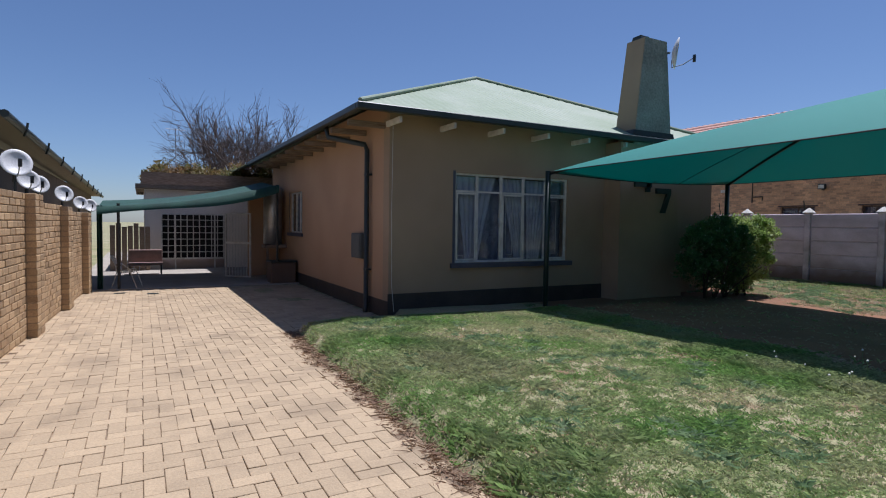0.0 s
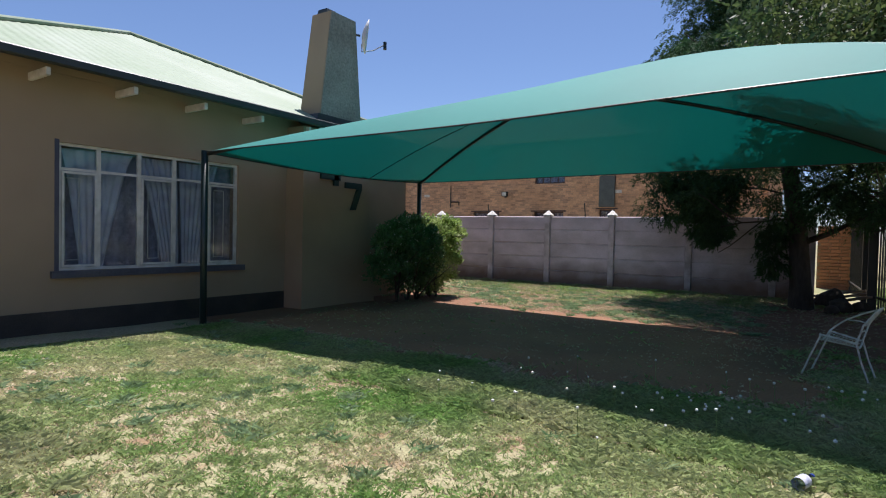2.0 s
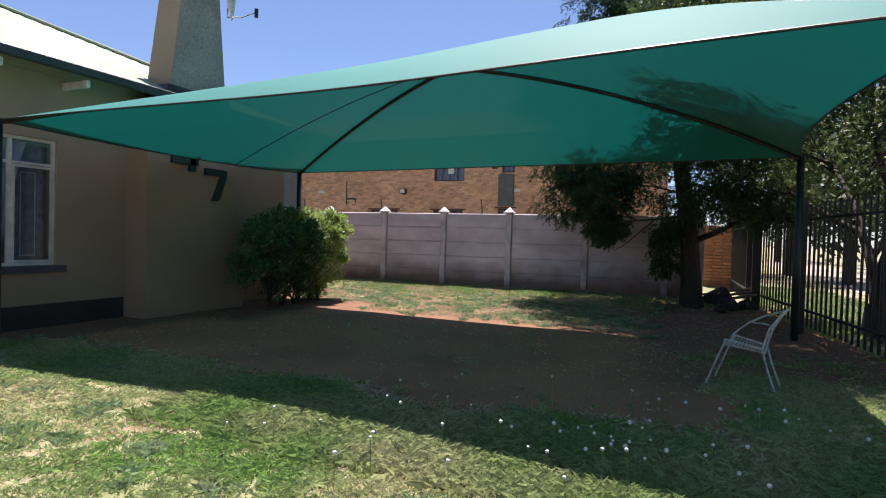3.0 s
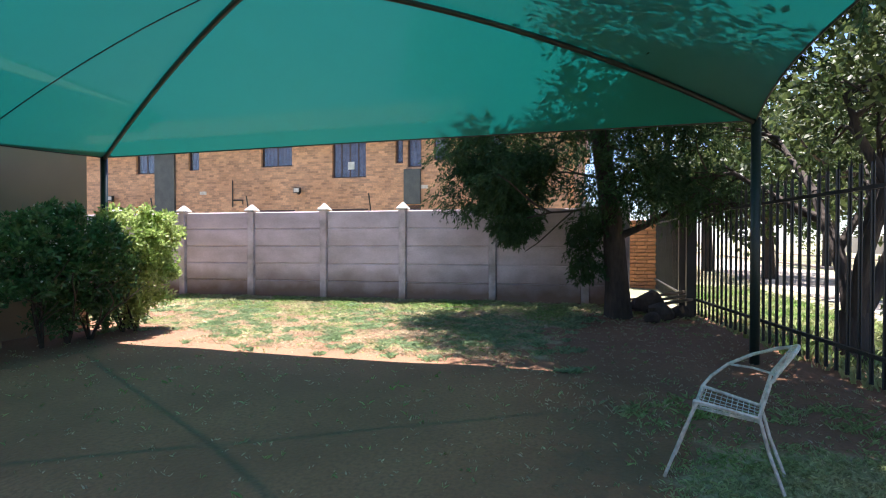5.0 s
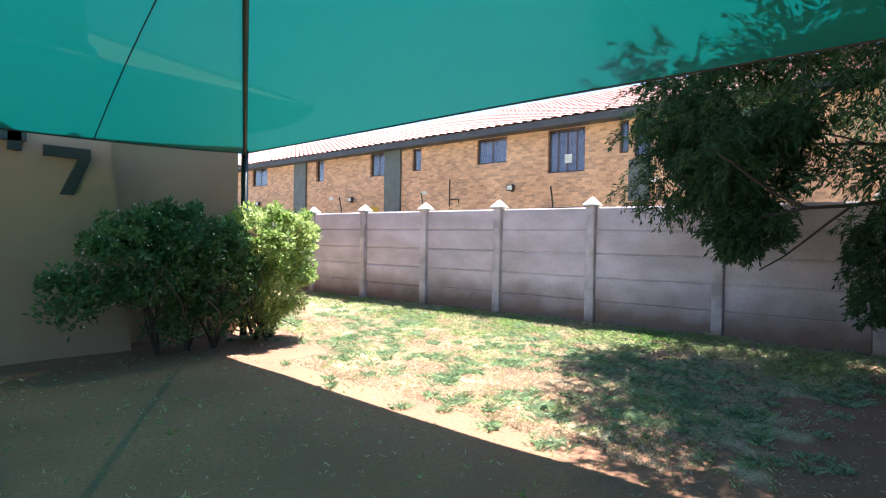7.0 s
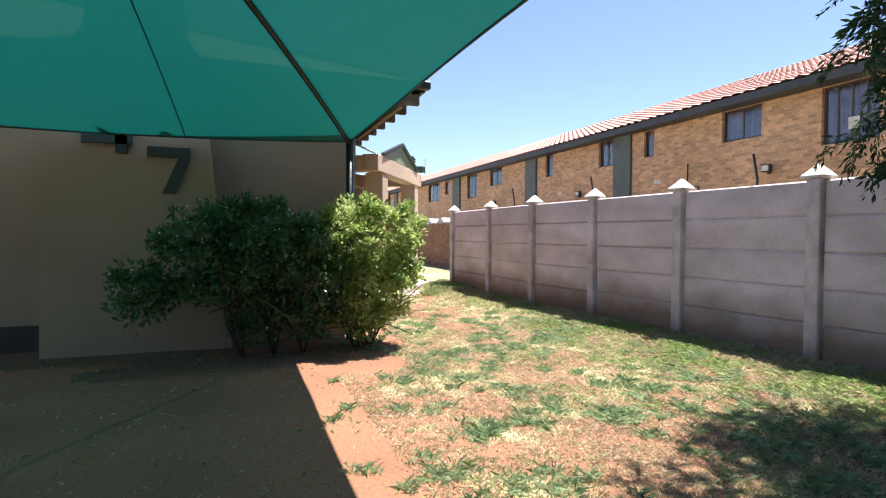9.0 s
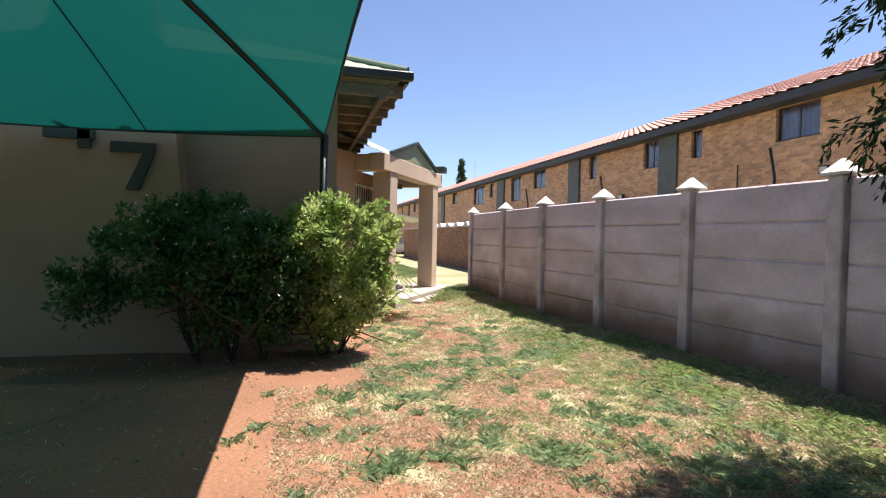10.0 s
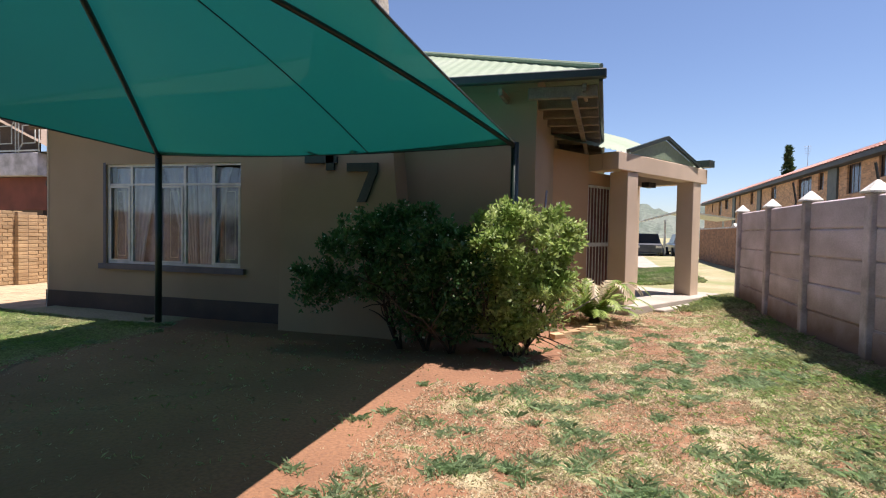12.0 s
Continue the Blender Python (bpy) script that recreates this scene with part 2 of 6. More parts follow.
def ground_material():
    """Red-brown soil with worn and dry lawn over it; the bare parts follow the plan of the yard."""
    m = bpy.data.materials.new("lawn and red soil")
    m.use_nodes = True
    n, l = m.node_tree.nodes, m.node_tree.links
    b = n["Principled BSDF"]
    b.inputs["Roughness"].default_value = 0.95
    tc = n.new("ShaderNodeTexCoord")
    at = n.new("ShaderNodeAttribute")
    at.attribute_name = "bare"

    def noise_tex(scale, detail=5):
        t = n.new("ShaderNodeTexNoise")
        t.inputs["Scale"].default_value, t.inputs["Detail"].default_value = scale, detail
        l.new(tc.outputs["Object"], t.inputs["Vector"])
        return t.outputs["Fac"]

    def mixed(f, a, c):
        x = n.new("ShaderNodeMix")
        x.data_type = "RGBA"
        l.new(f, x.inputs[0])
        for k, v in ((6, a), (7, c)):
            if isinstance(v, tuple):
                x.inputs[k].default_value = (*v, 1)
            else:
                l.new(v, x.inputs[k])
        return x.outputs[2]

    def ranged(f, lo, hi):
        r = n.new("ShaderNodeMapRange")
        r.inputs[1].default_value, r.inputs[2].default_value = lo, hi
        l.new(f, r.inputs[0])
        return r.outputs[0]
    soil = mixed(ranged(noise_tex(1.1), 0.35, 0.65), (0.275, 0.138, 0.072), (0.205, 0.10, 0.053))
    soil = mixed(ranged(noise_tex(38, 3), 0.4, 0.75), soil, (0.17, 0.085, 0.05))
    turf = mixed(ranged(noise_tex(0.7), 0.35, 0.7), (0.22, 0.25, 0.10), (0.46, 0.38, 0.25))
    turf = mixed(ranged(noise_tex(55, 3), 0.4, 0.7), turf, (0.19, 0.17, 0.09))
    add = n.new("ShaderNodeMath")
    add.operation = "ADD"
    l.new(at.outputs["Fac"], add.inputs[0])
    half = n.new("ShaderNodeMath")
    half.operation = "MULTIPLY_ADD"
    half.inputs[1].default_value, half.inputs[2].default_value = 0.7, -0.35
    l.new(noise_tex(4.5, 6), half.inputs[0])
    l.new(half.outputs[0], add.inputs[1])
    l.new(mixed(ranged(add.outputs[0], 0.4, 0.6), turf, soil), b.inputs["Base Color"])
    bp = n.new("ShaderNodeBump")
    bp.inputs["Strength"].default_value, bp.inputs["Distance"].default_value = 0.5, 0.03
    l.new(noise_tex(30, 6), bp.inputs["Height"])
    l.new(bp.outputs[0], b.inputs["Normal"])
    return m


GROUND = ground_material()


# ---- building blocks ----
def box(bm, x0, y0, z0, x1, y1, z1, bevel=0.0):
    r = bmesh.ops.create_cube(bm, size=1.0)
    for v in r["verts"]:
        v.co = Vector(((x0 + x1) / 2 + v.co.x * (x1 - x0), (y0 + y1) / 2 + v.co.y * (y1 - y0), (z0 + z1) / 2 + v.co.z * (z1 - z0)))
    if bevel:
        edges = list({e for v in r["verts"] for e in v.link_edges})
        bmesh.ops.bevel(bm, geom=edges, offset=bevel, segments=1, affect="EDGES")
    return bm


def boxes(*rows, bevel=0.0):
    bm = bmesh.new()
    for row in rows:
        box(bm, *row, bevel=bevel)
    return bm


def quad(bm, *points):
    return bm.faces.new([bm.verts.new(p) for p in points])


def tube(bm, points, radius, sides=6, ends=True):
    """A round bar along points; radius may be one number or one for each point."""
    points = [Vector(p) for p in points]
    radii = radius if isinstance(radius, (list, tuple)) else [radius] * len(points)
    rings = []
    side = None
    for i, p in enumerate(points):
        d = (points[min(i + 1, len(points) - 1)] - points[max(i - 1, 0)]).normalized()
        if side is None:
            side = d.orthogonal().normalized()
        side = (side - d * side.dot(d)).normalized()
        other = d.cross(side)
        rings.append([bm.verts.new(p + (side * math.cos(a) + other * math.sin(a)) * radii[i]) for a in (2 * math.pi * k / sides for k in range(sides))])
    for a, b in zip(rings, rings[1:]):
        for k in range(sides):
            bm.faces.new((a[k], a[(k + 1) % sides], b[(k + 1) % sides], b[k]))
    if ends:
        bm.faces.new(rings[0][::-1])
        bm.faces.new(rings[-1])
    return bm


def rods(rows, radius, sides=6):
    bm = bmesh.new()
    for row in rows:
        tube(bm, row, radius, sides)
    return bm


def mesh_of(name, bm, mat, smooth=False):
    bmesh.ops.recalc_face_normals(bm, faces=bm.faces[:])
    me = bpy.data.meshes.new(name)
    bm.to_mesh(me)
    bm.free()
    me.materials.append(mat)
    if smooth:
        for p in me.polygons:
            p.use_smooth = True
    return me


def part(name, bm, mat, parent=None, label="", smooth=False):
    ob = new(name, mesh_of(name, bm, mat, smooth))
    if parent is not None:
        ob.parent = parent
    if label:
        ob["label"] = label
    return ob


def thing(name, label, category, at=(0, 0, 0), turn=0.0, group="", kind=""):
    ob = new(name)
    ob.matrix_basis = pose(*at, 0, 0, turn)
    return tagged(ob, label, category, group, kind)


def single(name, bm, mat, label, category, group="", kind="", smooth=False):
    return tagged(part(name, bm, mat, None, "", smooth), label, category, group, kind)


def fast_mesh(name, verts, faces, mat):
    me = bpy.data.meshes.new(name)
    me.from_pydata(verts, [], faces)
    me.materials.append(mat)
    return me


# ---- ground ----
def smooth_step(a, b, x):
    t = min(1.0, max(0.0, (x - a) / (b - a)))
    return t * t * (3 - 2 * t)


def wall_x(y):
    """The line of the precast wall, which leans away from the house towards the street."""
    return 15.66 + 0.066 * max(0.0, 9.7 - y)


def height(x, y):
    """The lawn: nearly flat, a little higher along the boundary wall, lower under the paving."""
    h = 0.12 * smooth_step(14.2, wall_x(y) - 0.05, x) * smooth_step(-1.5, 1.5, y)
    h += 0.05 * smooth_step(7.5, 3.5, x) * smooth_step(2.9, 3.4, x)
    h -= 0.16 * smooth_step(2.98, 2.78, x - 0.02 * y) * smooth_step(40, 30, y)
    if y > 7.9:
        h -= 0.16 * smooth_step(4.75, 4.6, x) * (1 - smooth_step(2.98, 2.78, x - 0.02 * y))
    return h + 0.012 * noise.noise(Vector((x * 1.3, y * 1.3, 0)))


def bareness(x, y):
    """1 on bare soil, 0 on full lawn."""
    b = 0.12
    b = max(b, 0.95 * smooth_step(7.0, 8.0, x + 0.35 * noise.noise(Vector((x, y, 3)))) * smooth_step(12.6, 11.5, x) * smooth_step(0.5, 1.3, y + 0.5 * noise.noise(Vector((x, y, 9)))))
    b = max(b, 0.95 * smooth_step(11.0, 11.4, x) * smooth_step(13.0, 12.3, x) * smooth_step(5.6, 6.6, y) * smooth_step(11.0, 10.0, y))
    b = max(b, 0.9 * smooth_step(9.0, 10.0, x) * smooth_step(13.0, 12.7, x) * smooth_step(7.0, 7.6, y))
    worn = 0.6 + 0.4 * noise.noise(Vector((x * 1.1, y * 1.1, 4))) + 0.55 * noise.noise(Vector((x * 3.2, y * 3.2, 8)))
    worn -= 0.2 * smooth_step(13.6, 14.8, x)
    b = max(b, min(0.74, max(0.15, worn)) * smooth_step(11.2, 12.0, x) * smooth_step(-1, 1.5, y))
    b = max(b, 0.62 * smooth_step(13.0, 14.0, x) * smooth_step(2.5, 1.2, y) * smooth_step(-2.0, -0.8, y))
    b = max(b, 0.78 * smooth_step(9.3, 10.3, x) * smooth_step(15.7, 15.2, x) * smooth_step(-1.3, -0.6, y) * smooth_step(2.5, 1.6, y + 0.5 * noise.noise(Vector((x, y, 6)))))
    for px, py, r in ((4.4, 4.3, 1.1), (5.3, 3.2, 0.6), (6.1, 4.4, 0.6), (6.9, 6.9, 0.5), (3.4, 3.0, 0.4), (5.0, 2.3, 0.45), (5.9, 2.4, 0.4), (6.0, 5.6, 0.7), (4.6, 6.2, 0.5), (5.6, 1.4, 0.4)):
        b = max(b, 0.42 * smooth_step(r * 1.4, r * 0.4, math.hypot(x - px, y - py)))
    return b


def axis_steps(lo, hi, fine_lo, fine_hi, step, coarse):
    vals, v = [], lo
    while v < hi:
        vals.append(v)
        v += step if fine_lo <= v < fine_hi else min(coarse, max(step, (fine_lo - v) * 0.5 if v < fine_lo else (v - fine_hi) * 0.5 + step))
    return vals + [hi]


def build_ground():
    xs = axis_steps(-600, 600, -1, 16.4, 0.12, 80)
    ys = axis_steps(-600, 600, -2.6, 13.5, 0.12, 80)
    verts = [(x, y, height(x, y)) for y in ys for x in xs]
    w = len(xs)
    faces = [(j * w + i, j * w + i + 1, (j + 1) * w + i + 1, (j + 1) * w + i) for j in range(len(ys) - 1) for i in range(w - 1)]
    me = fast_mesh("ground", verts, faces, GROUND)
    attr = me.attributes.new("bare", "FLOAT", "POINT")
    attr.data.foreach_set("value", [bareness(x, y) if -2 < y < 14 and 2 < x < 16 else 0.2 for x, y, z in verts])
    for p in me.polygons:
        p.use_smooth = True
    return tagged(new("ground", me), "patchy green lawn with bare red-brown soil", "lawn", kind="structure")


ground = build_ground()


# ---- the house ----
X0, X1, Y0, Y1, WALL_TOP = 4.57, 12.35, 8.40, 17.2, 3.05
EAVE_X0, EAVE_X1, EAVE_Y, EAVE_Z = 3.90, 13.09, 7.89, 3.115
house = thing("house", "single-storey beige plastered house with a green hipped metal roof", "house", (8.4, 8.4, 0))


def under(ob, parent):
    """Keeps a part where it was built while its thing's origin lies elsewhere."""
    ob.parent = parent
    ob.matrix_parent_inverse = parent.matrix_world.inverted() if parent.parent is None else (parent.parent.matrix_basis @ parent.matrix_basis).inverted()
    return ob


def hpart(name, bm, mat, parent=None, label="", smooth=False):
    ob = part(name, bm, mat, None, label, smooth)
    ob.parent = parent or house
    if parent is None or parent is house:
        ob.matrix_parent_inverse = house.matrix_basis.inverted()
    return ob


WX0, WX1, WZ0, WZ1 = 5.77, 8.20, 0.75, 2.265
T = 0.23
def pierced(u0, u1, z0, z1, holes, place, thick):
    """A wall slab with openings right through it; place(u, d, z) gives the point at depth d behind the face."""
    bm = bmesh.new()
    us = sorted({u0, u1, *[v for h in holes for v in h[:2]]})
    zz = sorted({z0, z1, *[v for h in holes for v in h[2:4]]})
    made = {}

    def v(u, d, z):
        if (u, d, z) not in made:
            made[(u, d, z)] = bm.verts.new(place(u, d, z))
        return made[(u, d, z)]
    solid = {(i, j) for i in range(len(us) - 1) for j in range(len(zz) - 1)
             if not any(h[0] < (us[i] + us[i + 1]) / 2 < h[1] and h[2] < (zz[j] + zz[j + 1]) / 2 < h[3] for h in holes)}
    for i, j in solid:
        a, b, c, d = us[i], us[i + 1], zz[j], zz[j + 1]
        for depth in (0.0, thick):
            bm.faces.new((v(a, depth, c), v(b, depth, c), v(b, depth, d), v(a, depth, d)))
        for (di, dj), (p, q) in (((-1, 0), ((a, c), (a, d))), ((1, 0), ((b, c), (b, d))), ((0, -1), ((a, c), (b, c))), ((0, 1), ((a, d), (b, d)))):
            if (i + di, j + dj) not in solid:
                bm.faces.new((v(p[0], 0.0, p[1]), v(q[0], 0.0, q[1]), v(q[0], thick, q[1]), v(p[0], thick, p[1])))
    return bm


SY0, SY1, SZ0, SZ1 = 13.75, 15.0, 1.14, 2.16
hpart("wall", pierced(X0, X1, -0.1, WALL_TOP, [(WX0, WX1, WZ0, WZ1)], lambda u, d, z: (u, Y0 + d, z), T), PLASTER, label="beige painted plaster front wall")
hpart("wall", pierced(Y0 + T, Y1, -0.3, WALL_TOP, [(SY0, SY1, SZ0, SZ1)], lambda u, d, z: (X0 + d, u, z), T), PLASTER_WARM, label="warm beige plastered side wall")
hpart("wall", boxes((X1 - T, Y0 + T, -0.1, X1, Y1, WALL_TOP)), PLASTER)
hpart("wall", boxes((X0 + T, Y1 - T, -0.1, X1 - T, Y1, WALL_TOP)), PLASTER)
hpart("plinth", boxes((X0 - 0.012, Y0 - 0.014, -0.2, 9.09, Y0 - 0.001, 0.28)), PLINTH, label="dark painted plinth band")
hpart("plinth", boxes((X0 - 0.014, Y0, -0.3, X0 - 0.001, Y1, 0.16)), PLINTH)
hpart("ceiling", boxes((X0 + T, Y0 + T, 2.7, X1 - T, Y1 - T, 2.75)), WHITE)
hpart("back_wall", boxes((X0 + T, 10.4, 0, X1 - T, 10.5, 2.7)), PLASTER)


def window(name, wall_point, along, width, low, high, columns, transom, parent, reveal=BLUE_GREY):
    """A steel casement window: outer frame, mullions, a transom row, panes, sill and net curtains. along: unit vector to the right seen from outside."""
    w = hpart(name, bmesh.new(), WHITE, parent)
    base = Vector(wall_point)
    a = Vector(along)
    inward = Vector((-a.y, a.x, 0))

    def bar(u0, u1, z0, z1, d0, d1, bm):
        p = [base + a * u0 + inward * d0, base + a * u1 + inward * d1]
        box(bm, min(p[0].x, p[1].x), min(p[0].y, p[1].y), z0, max(p[0].x, p[1].x), max(p[0].y, p[1].y), z1)

    def sub(nm, rows, mat, label=""):
        bm = bmesh.new()
        for row in rows:
            bar(*row, bm)
        o = part(nm, bm, mat, w, label)
        return o
    f = 0.035
    edges = [0.0] + [width * c for c in columns] + [width]
    sub("frame", [(0, f, low, high, 0.04, 0.09), (width - f, width, low, high, 0.04, 0.09), (f, width - f, low, low + f, 0.04, 0.09), (f, width - f, high - f, high, 0.04, 0.09)], WHITE, "white painted steel frame")
    for c in edges[1:-1]:
        sub("mullion", [(c - 0.023, c + 0.023, low + f, high - f, 0.045, 0.085)], WHITE)
    for u0, u1 in zip(edges, edges[1:]):
        if transom:
            sub("transom", [(u0 + 0.02, u1 - 0.02, transom - 0.015, transom + 0.015, 0.048, 0.082)], WHITE)
            panes = ((low + f, transom - 0.015), (transom + 0.015, high - f))
        else:
            panes = ((low + f, high - f),)
        for z0, z1 in panes:
            g = sub("pane", [(u0 + 0.02, u1 - 0.02, z0, z1, 0.062, 0.066)], GLASS)
            g.visible_shadow = False
    bm = bmesh.new()
    steps = int(width / 0.02)
    rnd = random.Random(int(width * 100))
    ph = rnd.random() * 6
    pts = [(u * width / steps, 0.20 + 0.022 * math.sin(u * 0.55 + ph + 1.5 * math.sin(u * 0.07))) for u in range(steps + 1)]
    cols = [[bm.verts.new(base + a * u + inward * d + Vector((0, 0, z - base.z))) for z in (low + 0.02, high - 0.06)] for u, d in pts]
    for p, q in zip(cols, cols[1:]):
        bm.faces.new((p[0], q[0], q[1], p[1]))
    part("curtain", bm, CURTAIN_BACK, w, "grey patterned curtain in folds", smooth=True)
    sub("sill", [(-0.09, width + 0.09, low - 0.085, low - 0.003, -0.06, 0.12)], reveal, "dark blue-grey painted sill")
    sub("reveal", [(-0.05, -0.002, low, high + 0.03, -0.004, 0.0)], reveal)
    return w


window("front_window", (WX0, Y0, 0), (1, 0, 0), WX1 - WX0, WZ0, WZ1, (0.186, 0.391, 0.589, 0.796), 1.96, None)
window("side_window", (X0, SY1, 0), (0, -1, 0), SY1 - SY0, SZ0, SZ1, (0.4, 0.7), None, None)
for x in (5.875, 6.03, 6.875, 7.02, 7.86, 8.02):
    hpart("security_bar", rods([[(x, Y0 + 0.12, WZ0 + 0.12), (x, Y0 + 0.12, 1.86)]], 0.006, 5), WHITE, label="white window bar behind the glass" if x < 5.9 else "")
for x0, x1 in ((5.875, 6.03), (6.875, 7.02), (7.86, 8.02)):
    for z in (WZ0 + 0.12, 1.86):
        hpart("security_bar", rods([[(x0, Y0 + 0.12, z), (x1, Y0 + 0.12, z)]], 0.006, 5), WHITE)
for x0, x1 in ((5.808, 6.20), (6.744, 7.18), (7.726, 8.165)):
    hpart("casement", boxes((x0, Y0 + 0.03, 0.79, x0 + 0.026, Y0 + 0.044, 1.935), (x1 - 0.026, Y0 + 0.03, 0.79, x1, Y0 + 0.044, 1.935), (x0 + 0.026, Y0 + 0.03, 0.79, x1 - 0.026, Y0 + 0.044, 0.816), (x0 + 0.026, Y0 + 0.03, 1.909, x1 - 0.026, Y0 + 0.044, 1.935)), WHITE)


def swag(top0, top1, low0, low1):
    """A net curtain gathered towards its foot, hanging in folds."""
    bm = bmesh.new()
    rows = []
    for j in range(13):
        v = j / 12
        e = v ** 0.75
        z = WZ1 - 0.05 - (WZ1 - WZ0 - 0.08) * v
        rows.append([bm.verts.new((top0 + (low0 - top0) * e + (top1 - top0 + (low1 - low0 - top1 + top0) * e) * i / 40, Y0 + 0.155 + 0.012 * math.sin(i * 0.95 + 0.6 * v), z)) for i in range(41)])
    for a, b in zip(rows, rows[1:]):
        for k in range(40):
            bm.faces.new((a[k], a[k + 1], b[k + 1], b[k]))
    hpart("net_curtain", bm, CURTAIN, None, "white net curtain gathered to one side", True)


for row in ((5.84, 6.69, 6.05, 6.33), (6.72, 7.30, 7.10, 7.34), (7.32, 7.95, 7.38, 7.66)):
    swag(*row)

# roof
RZ = 4.95
RA, RB = Vector((8.35, 12.0, RZ)), Vector((8.35, 22.0, RZ))


def roof_sheet(corners, name="roof_slope"):
    """A corrugated sheet over a four-cornered slope: eave left, eave right, top right, top left."""
    el, er, tr, tl = [Vector(c) for c in corners]
    bm = bmesh.new()
    n = max(8, int((er - el).length / 0.038))
    normal = (er - el).cross(tl - el).normalized()
    if normal.z < 0:
        normal = -normal
    rows = []
    for i in range(n + 1):
        u = i / n
        lift = normal * (0.0045 * math.sin(i * math.pi / 2 + 0.7))
        bottom = el.lerp(er, u)
        rows.append((bottom, lift))
    # the sheets run up the slope; each line ends on the hip or the ridge
    up = (tl - el) - (er - el) * ((tl - el).dot(er - el) / (er - el).length_squared)
    span = er - el
    ul = (tl - el).dot(span) / span.length_squared
    ur = (tr - el).dot(span) / span.length_squared
    cols = []
    for i in range(n + 1):
        u = i / n
        if u < ul:
            t = u / ul
        elif u > ur:
            t = (1 - u) / (1 - ur)
        else:
            t = 1.0
        b, lift = rows[i]
        top = el + span * u + up * t
        cols.append((bm.verts.new(b + lift), bm.verts.new(top + lift)))
    for p, q in zip(cols, cols[1:]):
        bm.faces.new((p[0], q[0], q[1], p[1]))
    return bm


EZ = EAVE_Z
hpart("roof_slope", roof_sheet([(EAVE_X0, EAVE_Y, EZ), (EAVE_X1, EAVE_Y, EZ), RA, RA]), ROOF_GREEN, label="green painted corrugated roof slope")
hpart("roof_slope", roof_sheet([(EAVE_X0, 22, EZ), (EAVE_X0, EAVE_Y, EZ), RA, RB]), ROOF_GREEN)
hpart("roof_slope", roof_sheet([(EAVE_X1, EAVE_Y, EZ), (EAVE_X1, 22, EZ), RB, RA]), ROOF_GREEN)
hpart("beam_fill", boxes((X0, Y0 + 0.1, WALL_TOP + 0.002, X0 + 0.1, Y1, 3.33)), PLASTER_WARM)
hpart("beam_fill", boxes((X0, Y0, WALL_TOP + 0.002, X1, Y0 + 0.098, 3.29)), PLASTER)
hpart("beam_fill", boxes((X1 - 0.1, Y0 + 0.1, WALL_TOP + 0.002, X1, Y1, 3.34)), PLASTER)
hpart("hip_cap", rods([[(EAVE_X0, EAVE_Y, EZ + 0.03), RA + Vector((0, 0, 0.03))], [(EAVE_X1, EAVE_Y, EZ + 0.03), RA + Vector((0, 0, 0.03))], [RA + Vector((0, 0, 0.03)), RB + Vector((0, 0, 0.03))]], 0.035, 8), ROOF_GREEN)
hpart("gutter", boxes((EAVE_X0 - 0.06, EAVE_Y - 0.07, EZ - 0.10, EAVE_X1 + 0.06, EAVE_Y + 0.03, EZ - 0.002), bevel=0.012), GUTTER, label="dark green-black eaves gutter")
hpart("gutter", boxes((EAVE_X0 - 0.06, EAVE_Y + 0.03, EZ - 0.10, EAVE_X0 + 0.04, 17.2, EZ - 0.002), bevel=0.012), GUTTER)
hpart("fascia", boxes((EAVE_X1 - 0.02, EAVE_Y + 0.03, EZ - 0.12, EAVE_X1 + 0.02, 17.2, EZ - 0.002)), GUTTER)
for k in range(10):
    x = 4.55 + k * 0.93
    hpart("rafter_tail", boxes((x - 0.025, EAVE_Y + 0.04, 2.90, x + 0.025, Y0 + 0.05, 2.99), bevel=0.008), WHITE if k < 8 else WOOD_DARK)
for k in range(10):
    y = 8.6 + k * 0.85
    hpart("rafter_tail", boxes((EAVE_X0 + 0.05, y - 0.03, 2.90, X0 + 0.05, y + 0.03, 2.99), bevel=0.008), WOOD_DARK)

for k in range(15):
    y = 8.02 + k * 0.55
    hpart("rafter_tail", boxes((X1 - 0.05, y - 0.035, 2.85, EAVE_X1 - 0.03, y + 0.035, 2.985), bevel=0.01), RAFTER, label="pale exposed rafter end" if k == 0 else "")
hpart("eave_batten", boxes((12.78, EAVE_Y + 0.04, 2.80, 12.84, 17.2, 2.848)), RAFTER)
# chimney breast and stack
bm = bmesh.new()


def frustum(bm, lo, hi, z0, z1):
    a = [bm.verts.new((x, y, z0)) for x, y in ((lo[0], lo[1]), (lo[2], lo[1]), (lo[2], lo[3]), (lo[0], lo[3]))]
    b = [bm.verts.new((x, y, z1)) for x, y in ((hi[0], hi[1]), (hi[2], hi[1]), (hi[2], hi[3]), (hi[0], hi[3]))]
    for k in range(4):
        bm.faces.new((a[k], a[(k + 1) % 4], b[(k + 1) % 4], b[k]))
    bm.faces.new(a[::-1])
    bm.faces.new(b)
    return bm


